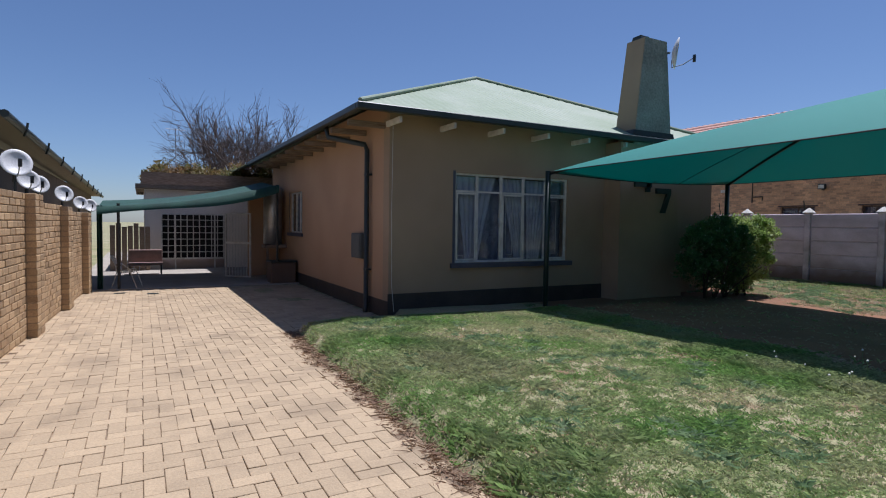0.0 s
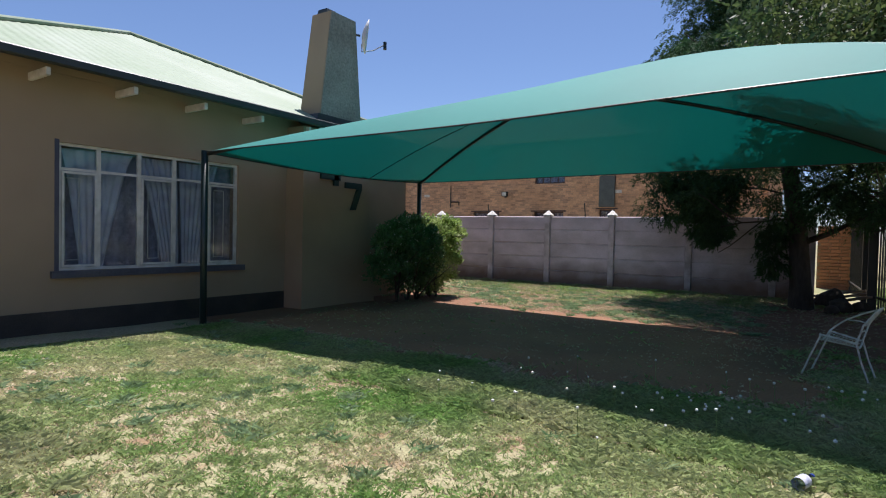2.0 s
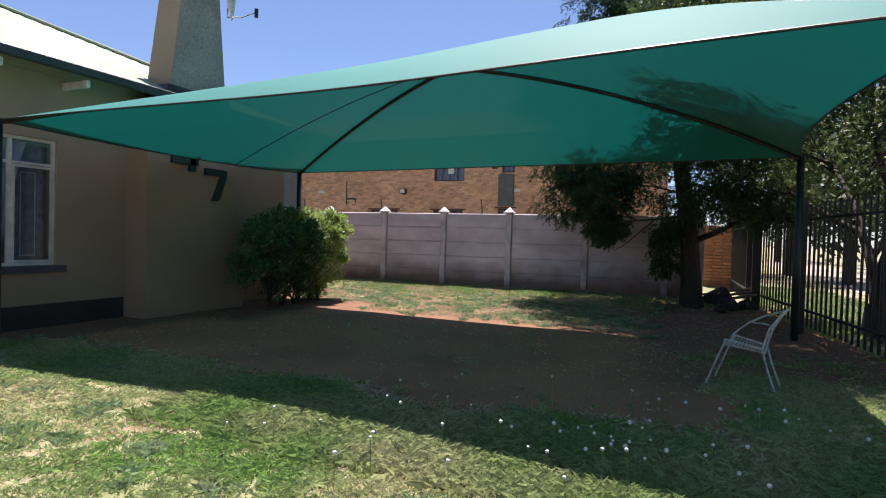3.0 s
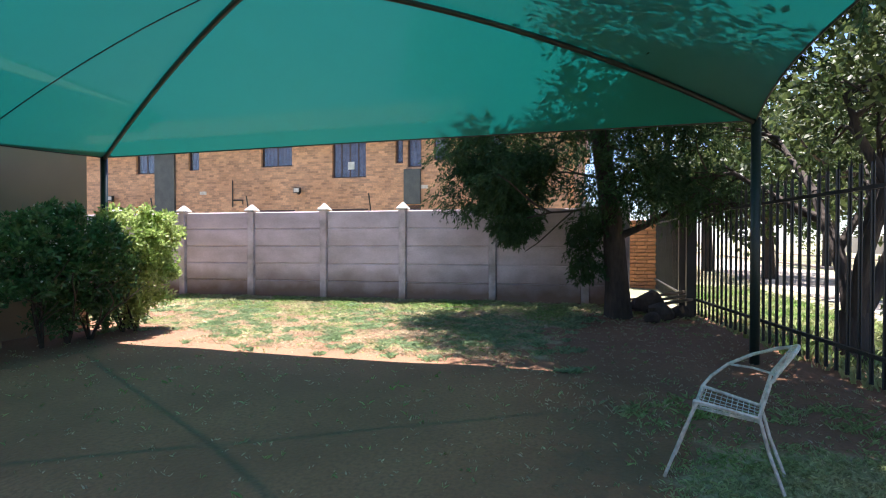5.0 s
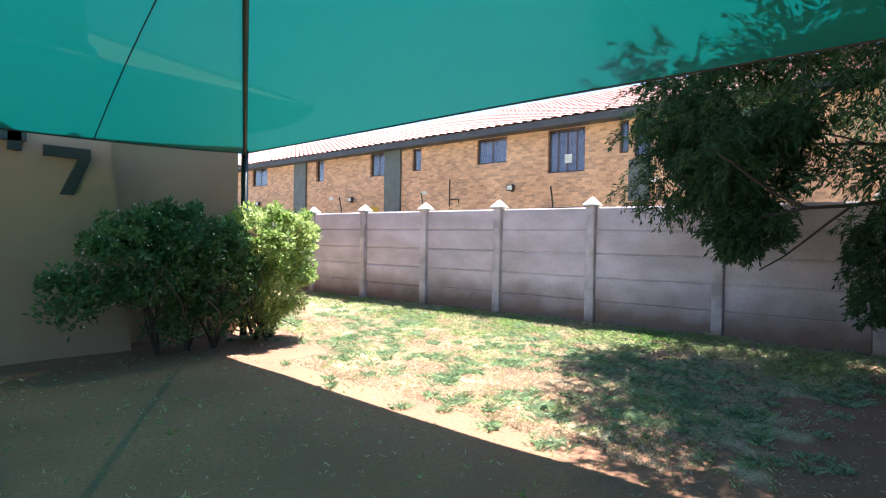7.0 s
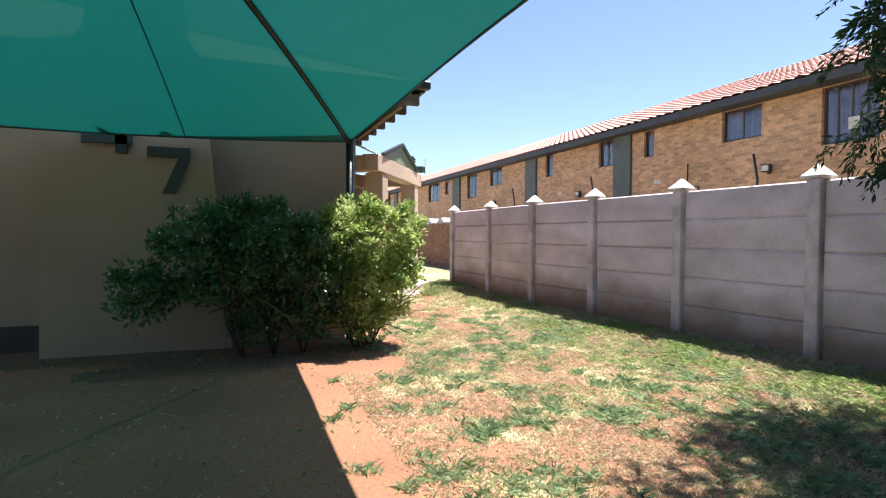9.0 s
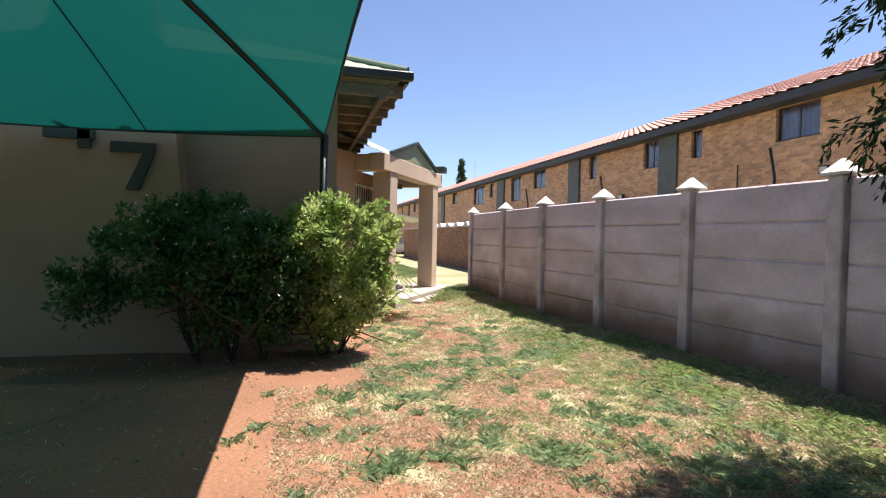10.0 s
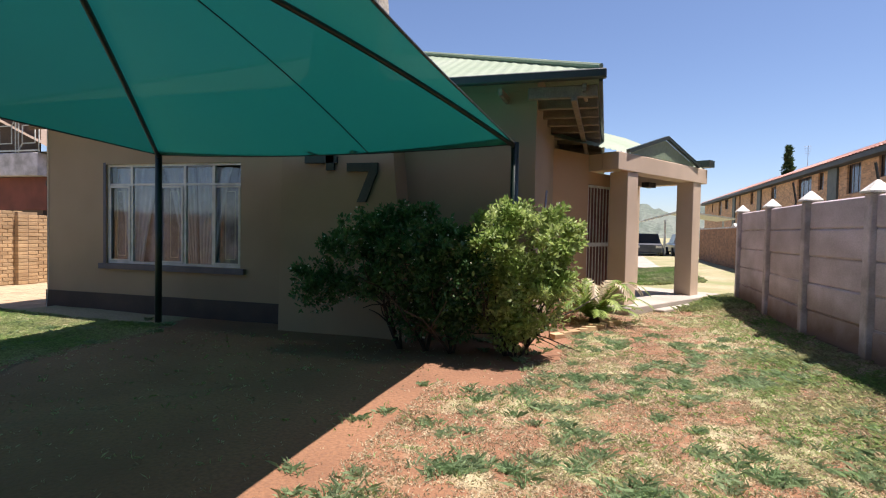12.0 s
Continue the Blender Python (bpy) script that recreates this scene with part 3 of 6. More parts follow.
hpart("chimney_breast", frustum(bmesh.new(), (9.10, 7.97, 10.90, 8.399), (9.13, 8.0, 10.60, 8.399), -0.05, 3.0), PLASTER, label="plastered chimney breast on the front wall")
stack = frustum(bmesh.new(), (9.45, 7.99, 10.49, 8.50), (9.71, 8.02, 10.31, 8.47), 2.98, 5.06)
hpart("chimney", stack, ROUGHCAST, label="tapering roughcast chimney stack")
hpart("chimney_side", frustum(bmesh.new(), (9.44, 8.0, 9.449, 8.50), (9.70, 8.03, 9.709, 8.47), 2.98, 5.055), PLASTER, label="smooth plastered chimney side")
hpart("chimney_pot", frustum(bmesh.new(), (9.72, 8.14, 9.98, 8.38), (9.74, 8.16, 9.96, 8.36), 5.055, 5.14), GUTTER)
hpart("flashing", frustum(bmesh.new(), (9.36, 7.97, 10.56, 8.53), (9.42, 7.975, 10.52, 8.52), 3.12, 3.26), GUTTER)


# ---- shade sail on four poles ----
POLES = [(7.28, 7.86), (12.18, 7.90), (12.38, 0.0), (7.28, -0.03)]
POLE_Z = [2.31, 2.337, 2.387, 2.364]
PEAK = Vector((10.04, 3.94, 3.275))
RIB_CURVE = (1.2, 1.45, 1.8, 2.15)
HEM_IN = (0.13, 0.10, 0.26, 0.35)
HEM_RISE = (-0.085, -0.013, -0.007, 0.05)
canopy = thing("shade_sail", "green shade-cloth carport sail on four dark steel poles", "shade sail", (9.75, 3.97, 0))


def cpart(name, bm, mat, label="", smooth=False):
    ob = part(name, bm, mat, None, label, smooth)
    ob.parent = canopy
    ob.matrix_parent_inverse = canopy.matrix_basis.inverted()
    return ob


def rib_point(i, s):
    c = Vector((*POLES[i], POLE_Z[i]))
    p = c.lerp(PEAK, s)
    p.z = c.z + (PEAK.z - c.z) * (1 - (1 - s) ** RIB_CURVE[i])
    return p


def sail_point(i, s, w):
    a, b = rib_point(i, s), rib_point((i + 1) % 4, s)
    p = a.lerp(b, w)
    sag = 4 * w * (1 - w) * (1 - s) ** 2
    inward = (Vector((PEAK.x, PEAK.y, 0)) - Vector((p.x, p.y, 0))).normalized()
    return p + inward * (HEM_IN[i] * sag) + Vector((0, 0, HEM_RISE[i] * sag))


for i in range(4):
    bm = bmesh.new()
    ns, nw = 18, 26
    grid = [[bm.verts.new(sail_point(i, 1 - (1 - s / ns), w / nw)) for w in range(nw + 1)] for s in range(ns)]
    top = bm.verts.new(PEAK)
    for r0, r1 in zip(grid, grid[1:]):
        for k in range(nw):
            bm.faces.new((r0[k], r0[k + 1], r1[k + 1], r1[k]))
    for k in range(nw):
        bm.faces.new((grid[-1][k], grid[-1][k + 1], top))
    cpart("cloth_panel", bm, SAIL, "translucent green woven shade cloth", smooth=True)
    cpart("hem", tube(bmesh.new(), [sail_point(i, 0, w / 24) for w in range(25)], 0.009, 6), BLACK_STEEL, "dark stitched hem")
    cpart("rib", tube(bmesh.new(), [rib_point(i, s / 16) - Vector((0, 0, 0.03)) for s in range(17)], 0.026, 8), BLACK_STEEL, "curved dark steel rib", smooth=True)
    x, y = POLES[i]
    cpart("pole", tube(bmesh.new(), [(x, y, -0.2), (x, y, POLE_Z[i] + 0.02)], 0.045, 12), GREEN_STEEL, "dark green painted steel pole", smooth=True)
cpart("seam", tube(bmesh.new(), [sail_point(0, s / 12, 0.65) - Vector((0, 0, 0.008)) for s in range(13)], 0.006, 4), BLACK_STEEL)


# ---- precast boundary wall ----
POST_Y = [1.1, 1.76, 3.36, 5.03, 6.60, 8.14, 9.68, 11.38, 13.33]
fence_wall = thing("wall_precast", "grey painted precast concrete panel wall with capped posts", "boundary wall", (15.8, 7.4, 0), kind="structure")


def fpart(name, bm, mat, at, turn, label=""):
    bm.transform(Matrix.Translation(Vector((*at, 0))) @ Matrix.Rotation(turn, 4, "Z"))
    ob = part(name, bm, mat, None, label)
    ob.parent = fence_wall
    ob.matrix_parent_inverse = fence_wall.matrix_basis.inverted()
    return ob


rnd = random.Random(4)
for i, y in enumerate(POST_Y):
    at = (wall_x(y), y)
    after = (wall_x(POST_Y[min(i + 1, 8)]), POST_Y[min(i + 1, 8)])
    turn = math.atan2(at[0] - after[0], after[1] - at[1]) if i < 8 else 0.0
    top = 1.80
    fpart("post", box(bmesh.new(), -0.085, -0.065, -0.3, 0.075, 0.065, top, bevel=0.01), CONCRETE_POST, at, turn)
    bm = frustum(bmesh.new(), (-0.115, -0.105, 0.105, 0.105), (-0.012, -0.012, 0.008, 0.012), top + 0.022, top + 0.135)
    box(bm, -0.115, -0.105, top + 0.002, 0.105, 0.105, top + 0.023)
    fpart("cap", bm, CAP_WHITE, at, turn, "white pyramid post cap")
    if i < 8:
        span = math.hypot(after[0] - at[0], after[1] - at[1])
        fpart("joint_fill", boxes((-0.006, 0.064, -0.2, 0.006, span - 0.064, 1.76)), CONCRETE_POST, at, turn)
        z = 1.785
        for k in range(6):
            off = rnd.uniform(-0.009, 0.009)
            low_edge = rnd.uniform(0.003, 0.011)
            fpart("panel", box(bmesh.new(), -0.028 + off, 0.066, z - 0.335 + low_edge, 0.03 + off, span - 0.066, z, bevel=0.016), CONCRETE, at, turn)
            z -= 0.335

# ---- neighbouring flats ----
FX = 24.09
flats = thing("apartment_building", "two-storey orange face-brick flats with a terracotta tile roof", "apartment block", (27, 20, 0))


def apart(name, bm, mat, parent=None, label="", smooth=False):
    ob = part(name, bm, mat, None, label, smooth)
    ob.parent = parent or flats
    if parent is None:
        ob.matrix_parent_inverse = flats.matrix_basis.inverted()
    return ob


FLAT_WINDOWS = [(9.47, 10.77, 3.45, 4.83, 4), (12.39, 13.68, 3.95, 4.84, 2), (16.44, 16.93, 3.94, 4.83, 1), (18.5, 19.46, 3.88, 4.86, 2), (22.76, 23.37, 3.88, 4.88, 1), (27.73, 29.24, 3.94, 4.9, 2),
                (30.92, 32.43, 3.45, 4.85, 3), (35.4, 36.2, 3.9, 4.85, 1), (37.2, 39.6, 3.6, 4.85, 3), (8.09, 8.37, 3.88, 4.84, 1), (7.43, 7.93, 3.74, 4.9, 1), (6.5, 7.0, 3.93, 4.82, 1),
                (9.5, 10.8, 1.2, 2.3, 3), (12.4, 13.7, 1.2, 2.3, 2), (18.5, 19.5, 1.2, 2.3, 2), (7.45, 8.05, 1.0, 2.38, 1), (22.8, 23.4, 1.2, 2.3, 1), (27.8, 29.2, 1.2, 2.3, 2), (4.6, 5.4, 3.93, 4.82, 1)]
FLAT_WINDOWS += [(y + 31.5, y1 + 31.5, z0, z1, c) for y, y1, z0, z1, c in FLAT_WINDOWS if z0 > 3 and 12 < y < 39.7 and y + 31.5 > 43 and y1 + 31.5 < 71]
apart("wall", pierced(2.6, 72.0, -0.3, 5.02, [w[:4] for w in FLAT_WINDOWS], lambda u, d, z: (FX + d, u, z), 0.22), FLAT_BRICK, label="orange face-brick wall")
apart("end_wall", boxes((FX, 2.4, -0.3, 33.0, 2.59, 5.02)), FLAT_BRICK_X)
# Near-black sheet stands in for the shade inside the rooms.
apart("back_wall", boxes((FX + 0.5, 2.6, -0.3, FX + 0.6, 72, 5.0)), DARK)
for y0, y1, z0, z1, cols in FLAT_WINDOWS:
    w = apart("window", pierced(y0, y1, z0, z1, [(y0 + 0.05, y1 - 0.05, z0 + 0.05, z1 - 0.05)], lambda u, d, z: (FX + 0.09 + d, u, z), 0.04), BROWN_FRAME, label="brown steel window")
    for k in range(1, cols):
        m = y0 + (y1 - y0) * k / cols
        part("mullion", boxes((FX + 0.095, m - 0.02, z0 + 0.05, FX + 0.125, m + 0.02, z1 - 0.05)), BROWN_FRAME, w)
    g = part("pane", boxes((FX + 0.108, y0 + 0.03, z0 + 0.03, FX + 0.112, y1 - 0.03, z1 - 0.03)), GLASS, None)
    g.parent, g.matrix_parent_inverse = w, Matrix()
    g.matrix_basis = Matrix()
    g.visible_shadow = False
    bm = bmesh.new()
    n = max(6, int((y1 - y0) / 0.05))
    cv = [[bm.verts.new((FX + 0.2 + 0.02 * math.sin(k * 1.9 + y0), y0 + (y1 - y0) * k / n, z)) for z in (z0, z1)] for k in range(n + 1)]
    for p, q in zip(cv, cv[1:]):
        bm.faces.new((p[0], q[0], q[1], p[1]))
    part("curtain", bm, CURTAIN_DARK, w)
    part("lintel", boxes((FX - 0.012, y0 - 0.12, z1 + 0.002, FX + 0.1, y1 + 0.12, z1 + 0.06)), BROWN_FRAME, w)
for y0, y1, z0, z1 in ((17.53, 18.47, 2.2, 5.0), (24.1, 25.1, 2.2, 5.0), (7.44, 8.04, 2.47, 3.66), (33.4, 34.6, 2.2, 5.0), (47.5, 48.5, 2.2, 5.0), (56.0, 57.0, 2.2, 5.0)):
    apart("cladding_panel", boxes((FX - 0.10, y0, z0, FX - 0.003, y1, z1), bevel=0.01), GREY_PANEL, label="grey-green cladding panel")
bm = bmesh.new()
rows = 22
n = 580
lastrow = None
for r in range(rows + 1):
    t = r / rows
    x, z = 23.6 + 5.2 * t, 5.08 + 2.05 * t
    step = 0.03 if r else 0.0
    ring = [bm.verts.new((x, 2.2 + 70 * k / n, z + 0.03 * math.sin(k * math.pi / 1.5))) for k in range(n + 1)]
    if lastrow:
        for k in range(n):
            bm.faces.new((lastrow[k], lastrow[k + 1], ring[k + 1], ring[k]))
    if r < rows:
        lastrow = [bm.verts.new((v.co.x, v.co.y, v.co.z + 0.035)) for v in ring]
    if r and r < rows:
        for k in range(n):
            bm.faces.new((ring[k], ring[k + 1], lastrow[k + 1], lastrow[k]))
apart("roof", bm, TERRACOTTA, label="terracotta roll-tile roof")
apart("roof_back", boxes((28.78, 2.2, 4.9, 33.5, 72.2, 7.1)), TERRACOTTA)
apart("fascia", boxes((23.58, 2.2, 4.84, 23.64, 72.2, 5.05), (23.64, 2.2, 4.84, FX - 0.002, 72.2, 4.88)), FASCIA, label="charcoal fascia and soffit")


# ---- leaves, trees and shrubs ----
def leaf_mesh(name, centres, normals, size, mat, rng, flat=0.55, slim=0.5):
    """Many small pointed leaves, one four-cornered blade each, around the given centres."""
    n = len(centres)
    c = np.asarray(centres, float)
    d = rng.normal(size=(n, 3)) * flat + np.asarray(normals, float)
    d /= np.linalg.norm(d, axis=1, keepdims=True)
    e = np.cross(d, rng.normal(size=(n, 3)))
    e /= np.linalg.norm(e, axis=1, keepdims=True)
    s = size * rng.uniform(0.6, 1.35, (n, 1))
    pts = np.stack([c, c + d * s * 0.5 + e * s * slim * 0.5, c + d * s, c + d * s * 0.5 - e * s * slim * 0.5], 1).reshape(-1, 3)
    me = bpy.data.meshes.new(name)
    me.vertices.add(4 * n)
    me.vertices.foreach_set("co", pts.ravel())
    me.loops.add(4 * n)
    me.loops.foreach_set("vertex_index", np.arange(4 * n))
    me.polygons.add(n)
    me.polygons.foreach_set("loop_start", np.arange(0, 4 * n, 4))
    me.polygons.foreach_set("loop_total", np.full(n, 4))
    me.update()
    me.materials.append(mat)
    return me


def clump_cloud(clumps, per, rng, spread=1.0):
    """Leaf places on clumps (centre, radius), most of them near each clump's outside."""
    cs, ns = [], []
    for centre, r in clumps:
        d = rng.normal(size=(per, 3))
        d /= np.linalg.norm(d, axis=1, keepdims=True)
        rad = r * rng.uniform(0.25, 1.0, (per, 1)) ** 0.6
        squash = np.array([1.0, 1.0, 0.75]) * spread
        cs.append(np.asarray(centre) + d * rad * squash)
        ns.append(d)
    return np.concatenate(cs), np.concatenate(ns)


def drooping_sprays(clumps, sprays, per, rng):
    """Feathery sprays that start in each clump, reach outwards and hang over at the tip."""
    cs, ns = [], []
    for centre, r in clumps:
        d = rng.normal(size=(sprays, 3))
        d /= np.linalg.norm(d, axis=1, keepdims=True)
        start = np.asarray(centre) + d * r * 0.45 * np.array([1.0, 1.0, 0.8])
        length = r * rng.uniform(0.7, 1.25, (sprays, 1))
        u = rng.uniform(0, 1, (per, sprays, 1))
        side = d * np.array([1.0, 1.0, 0.5])
        p = start + side * length * u + np.array([0, 0, -0.55]) * length * u * u
        p = p + rng.normal(size=p.shape) * (0.030 * (1.15 - u))
        way = side + np.array([0, 0, -1.1]) * u
        cs.append(p.reshape(-1, 3))
        ns.append((way / np.linalg.norm(way, axis=2, keepdims=True)).reshape(-1, 3))
    return np.concatenate(cs), np.concatenate(ns)


def limb(bm, start, direction, length, radius, depth, rng, bend=0.25, forks=3, tips=None):
    """A tapering branch that forks."""
    pts, p, d = [Vector(start)], Vector(start), Vector(direction).normalized()
    for _ in range(4):
        d = (d + Vector(rng.normal(size=3)) * bend * 0.4).normalized()
        p = p + d * length / 4
        pts.append(p.copy())
    tube(bm, pts, [radius * (1 - 0.13 * k) for k in range(5)], 6 if radius > 0.03 else 4, ends=False)
    if tips is not None and depth <= 1:
        tips.append((pts[-1].copy(), length))
    if depth > 0:
        for k in range(forks):
            nd = (d + Vector(rng.normal(size=3)) * 0.55 + Vector((0, 0, 0.12))).normalized()
            limb(bm, pts[2 + k % 3], nd, length * rng.uniform(0.55, 0.8), radius * 0.55, depth - 1, rng, bend, forks, tips)


def put_under(ob, parent):
    ob.parent = parent
    ob.matrix_parent_inverse = parent.matrix_basis.inverted()
    return ob


# conifer at the corner of the yard
rng = np.random.default_rng(11)
conifer = thing("conifer_tree", "dark drooping conifer with a thick forked trunk beside the wall", "tree", (15.2, 1.25, 0))
bm = bmesh.new()
tube(bm, [(15.2, 1.22, -0.2), (15.2, 1.25, 0.5), (15.25, 1.3, 1.3), (15.12, 1.42, 2.2), (15.0, 1.6, 3.4), (14.9, 1.75, 5.0), (14.85, 1.8, 7.2)], [0.24, 0.18, 0.16, 0.15, 0.12, 0.09, 0.03], 10, ends=False)
tube(bm, [(15.25, 1.3, 1.25), (15.1, 0.85, 1.45), (14.95, 0.35, 1.75), (14.7, -0.2, 2.2)], [0.065, 0.05, 0.035, 0.02], 7, ends=False)
for k in range(26):
    z = 1.5 + 0.22 * k
    a = k * 2.4
    limb(bm, (15.1 - 0.03 * k * 0.3, 1.4 + 0.015 * k, z), (math.cos(a), math.sin(a), 0.15), 1.1 + 0.5 * math.sin(k), 0.03, 1, rng, 0.3, 2)
put_under(part("trunk", bm, BARK, None, "dark rough forked trunk", smooth=True), conifer)
clumps = []
while len(clumps) < 900:
    t = rng.uniform(0, 1) ** 1.5
    z = 1.75 + 6.0 * t
    reach = 2.7 * (1 - t) ** 0.5
    a = rng.uniform(0, 2 * math.pi)
    r = reach * math.sqrt(rng.uniform(0.1, 1.0)) * (1 + 0.15 * math.sin(5 * a + 3 * z))
    cx, cy = 15.15 + r * math.cos(a), 2.15 + r * math.sin(a)
    cr = rng.uniform(0.2, 0.42)
    if cy + cr > 1.65 + 0.80 * (cx - 11.903) or cx - cr < 13.66 + 0.48 * (cy - 1.63):
        continue
    if z < 2.9 and (cx - cr < 13.5 or cx > 15.5):
        continue
    clumps.append(((cx, cy, z), cr))
for k in range(120):
    up = rng.uniform(0, 1) ** 0.7
    d = rng.normal(size=2) * (0.05 + 0.33 * up)
    clumps.append(((14.6 + d[0] * 0.7, 2.75 + d[1], 1.22 + 1.3 * up), rng.uniform(0.09, 0.2)))
for k in range(190):
    clumps.append(((rng.uniform(11.0, 13.9), rng.uniform(-0.5, 1.15), rng.uniform(3.15, 4.1)), rng.uniform(0.2, 0.38)))
for k in range(70):
    clumps.append(((rng.uniform(12.5, 13.7), rng.uniform(0.9, 2.1), rng.uniform(3.3, 4.2)), rng.uniform(0.2, 0.36)))
tall = 0
while tall < 420:
    cx, cy, z, cr = rng.uniform(12.7, 15.9), rng.uniform(1.0, 4.7), rng.uniform(3.95, 4.75), rng.uniform(0.2, 0.36)
    if cx - 0.305 * z < 11.25 + 0.5 * cr or cy - 0.097 * z + cr > 2.75 + 0.70 * (cx - 0.305 * z - 11.3):
        continue
    clumps.append(((cx, cy, z), cr))
    tall += 1
while tall < 720:
    a, up = rng.uniform(0, 2 * math.pi), rng.uniform(0, 1)
    r = (2.3 - 1.5 * up) * math.sqrt(rng.uniform(0.05, 1.0))
    clumps.append(((15.3 + r * math.cos(a), 1.5 + 0.8 * r * math.sin(a), 4.6 + 3.4 * up), rng.uniform(0.22, 0.4)))
    tall += 1
for k in range(26):
    clumps.append(((rng.uniform(15.0, 15.5), rng.uniform(1.5, 1.9), rng.uniform(0.6, 1.6)), rng.uniform(0.1, 0.2)))
for k in range(60):
    d = rng.normal(size=3) * 0.3
    clumps.append(((15.0 + d[0] * 0.6, 3.28 + d[1], max(1.7, 2.3 + d[2] * 1.4)), rng.uniform(0.15, 0.26)))
cs, ns = drooping_sprays(clumps, 11, 32, rng)
put_under(new("crown", leaf_mesh("crown", cs, ns, 0.062, CONIFER_LEAF, rng, 0.32, 0.26)), conifer)

# street tree behind the palisade fence
street_tree = thing("street_tree", "multi-stemmed leafy tree behind the steel fence", "tree", (12.8, -0.95, 0))
bm = bmesh.new()
tips = []
for dx, dy, L in ((-0.35, -0.1, 1.5), (0.45, -0.05, 1.7), (0.1, -0.5, 1.6)):
    limb(bm, (12.8, -0.98, 0.35), (dx, dy, 1), L, 0.10, 3, rng, 0.25, 3, tips)
tube(bm, [(12.8, -0.98, -0.2), (12.8, -0.98, 0.2), (12.8, -0.98, 0.5)], [0.2, 0.17, 0.14], 9, ends=False)
put_under(part("trunk", bm, BARK, None, "dark forked stems", smooth=True), street_tree)
clumps = [(tuple(p), 0.45) for p, L in tips] + [((12.6 + rng.normal() * 1.5, -1.9 + rng.normal() * 0.9, rng.uniform(2.3, 4.6)), rng.uniform(0.3, 0.5)) for _ in range(95)]
clumps += [((rng.uniform(10.4, 13.4), rng.uniform(-1.6, 1.0), rng.uniform(3.15, 4.9)), rng.uniform(0.3, 0.5)) for _ in range(85)] + [((rng.uniform(11.0, 12.9), rng.uniform(-0.7, 1.1), rng.uniform(3.3, 4.3)), rng.uniform(0.25, 0.4)) for _ in range(70)] + [((rng.uniform(10.5, 12.7), rng.uniform(-0.8, 1.9), rng.uniform(3.35, 4.4)), rng.uniform(0.25, 0.42)) for _ in range(110)]
clumps = [c for c in clumps if not (c[0][1] > -0.3 and c[0][2] < 3.3)]
cs, ns = clump_cloud(clumps, 75, rng)
put_under(new("crown", leaf_mesh("crown", cs, ns, 0.10, TREE_LEAF, rng, 0.9, 0.42)), street_tree)


def far_tree(x, y, h, r, mat, seed, name="street_tree", label="large leafy street tree across the verge"):
    g = np.random.default_rng(seed)
    t = thing(name, label, "tree", (x, y, 0), group="street trees")
    b = bmesh.new()
    tube(b, [(x, y, -0.2), (x + 0.05, y, h * 0.25), (x, y, h * 0.55)], [0.22, 0.17, 0.1], 8, ends=False)
    for k in range(7):
        a = k * 0.9
        limb(b, (x, y, h * (0.28 + 0.03 * k)), (math.cos(a), math.sin(a), 0.7), h * 0.3, 0.07, 1, g, 0.3, 3)
    put_under(part("trunk", b, BARK, None, "", smooth=True), t)
    cl = []
    for k in range(120):
        d = g.normal(size=3)
        d /= np.linalg.norm(d)
        q = r * g.uniform(0.3, 1.0) ** 0.5 * (1 + 0.25 * math.sin(3 * math.atan2(d[1], d[0]) + seed))
        cl.append(((x + d[0] * q, y + d[1] * q, h * 0.66 + d[2] * q * 0.75), g.uniform(0.35, 0.75)))
    c, nn = clump_cloud(cl, 42, g)
    put_under(new("crown", leaf_mesh("crown", c, nn, 0.26, mat, g, 0.9, 0.5)), t)


for k, (x, y, h, r) in enumerate(((19.5, -5.0, 6.5, 2.6), (24.0, -7.0, 7.5, 3.2), (15.0, -6.5, 6.0, 2.4), (30.0, -14.0, 9.0, 4.2), (22.0, -18.0, 8.5, 4.0), (38.0, -9.0, 9.0, 4.2), (14.0, -19.0, 8.0, 3.8), (31.0, -2.5, 8.0, 3.4), (44.0, -20.0, 10.0, 5.0), (26.5, -3.6, 5.0, 2.6), (36.0, -26.0, 8.0, 5.0), (28.0, -27.0, 7.5, 5.0), (20.0, -27.0, 7.0, 4.6), (11.0, -27.0, 7.5, 4.8), (47.0, -12.0, 8.0, 5.0), (58.0, -16.0, 8.0, 6.0), (55.0, -5.0, 8.0, 5.5), (3.0, -27.0, 7.5, 4.8), (17.5, -10.5, 6.5, 2.8))):
    far_tree(x, y, h, r, TREE_LEAF, 30 + k)

# shrub against the front wall; sunlight is put into one part's leaf colour
rng = np.random.default_rng(5)


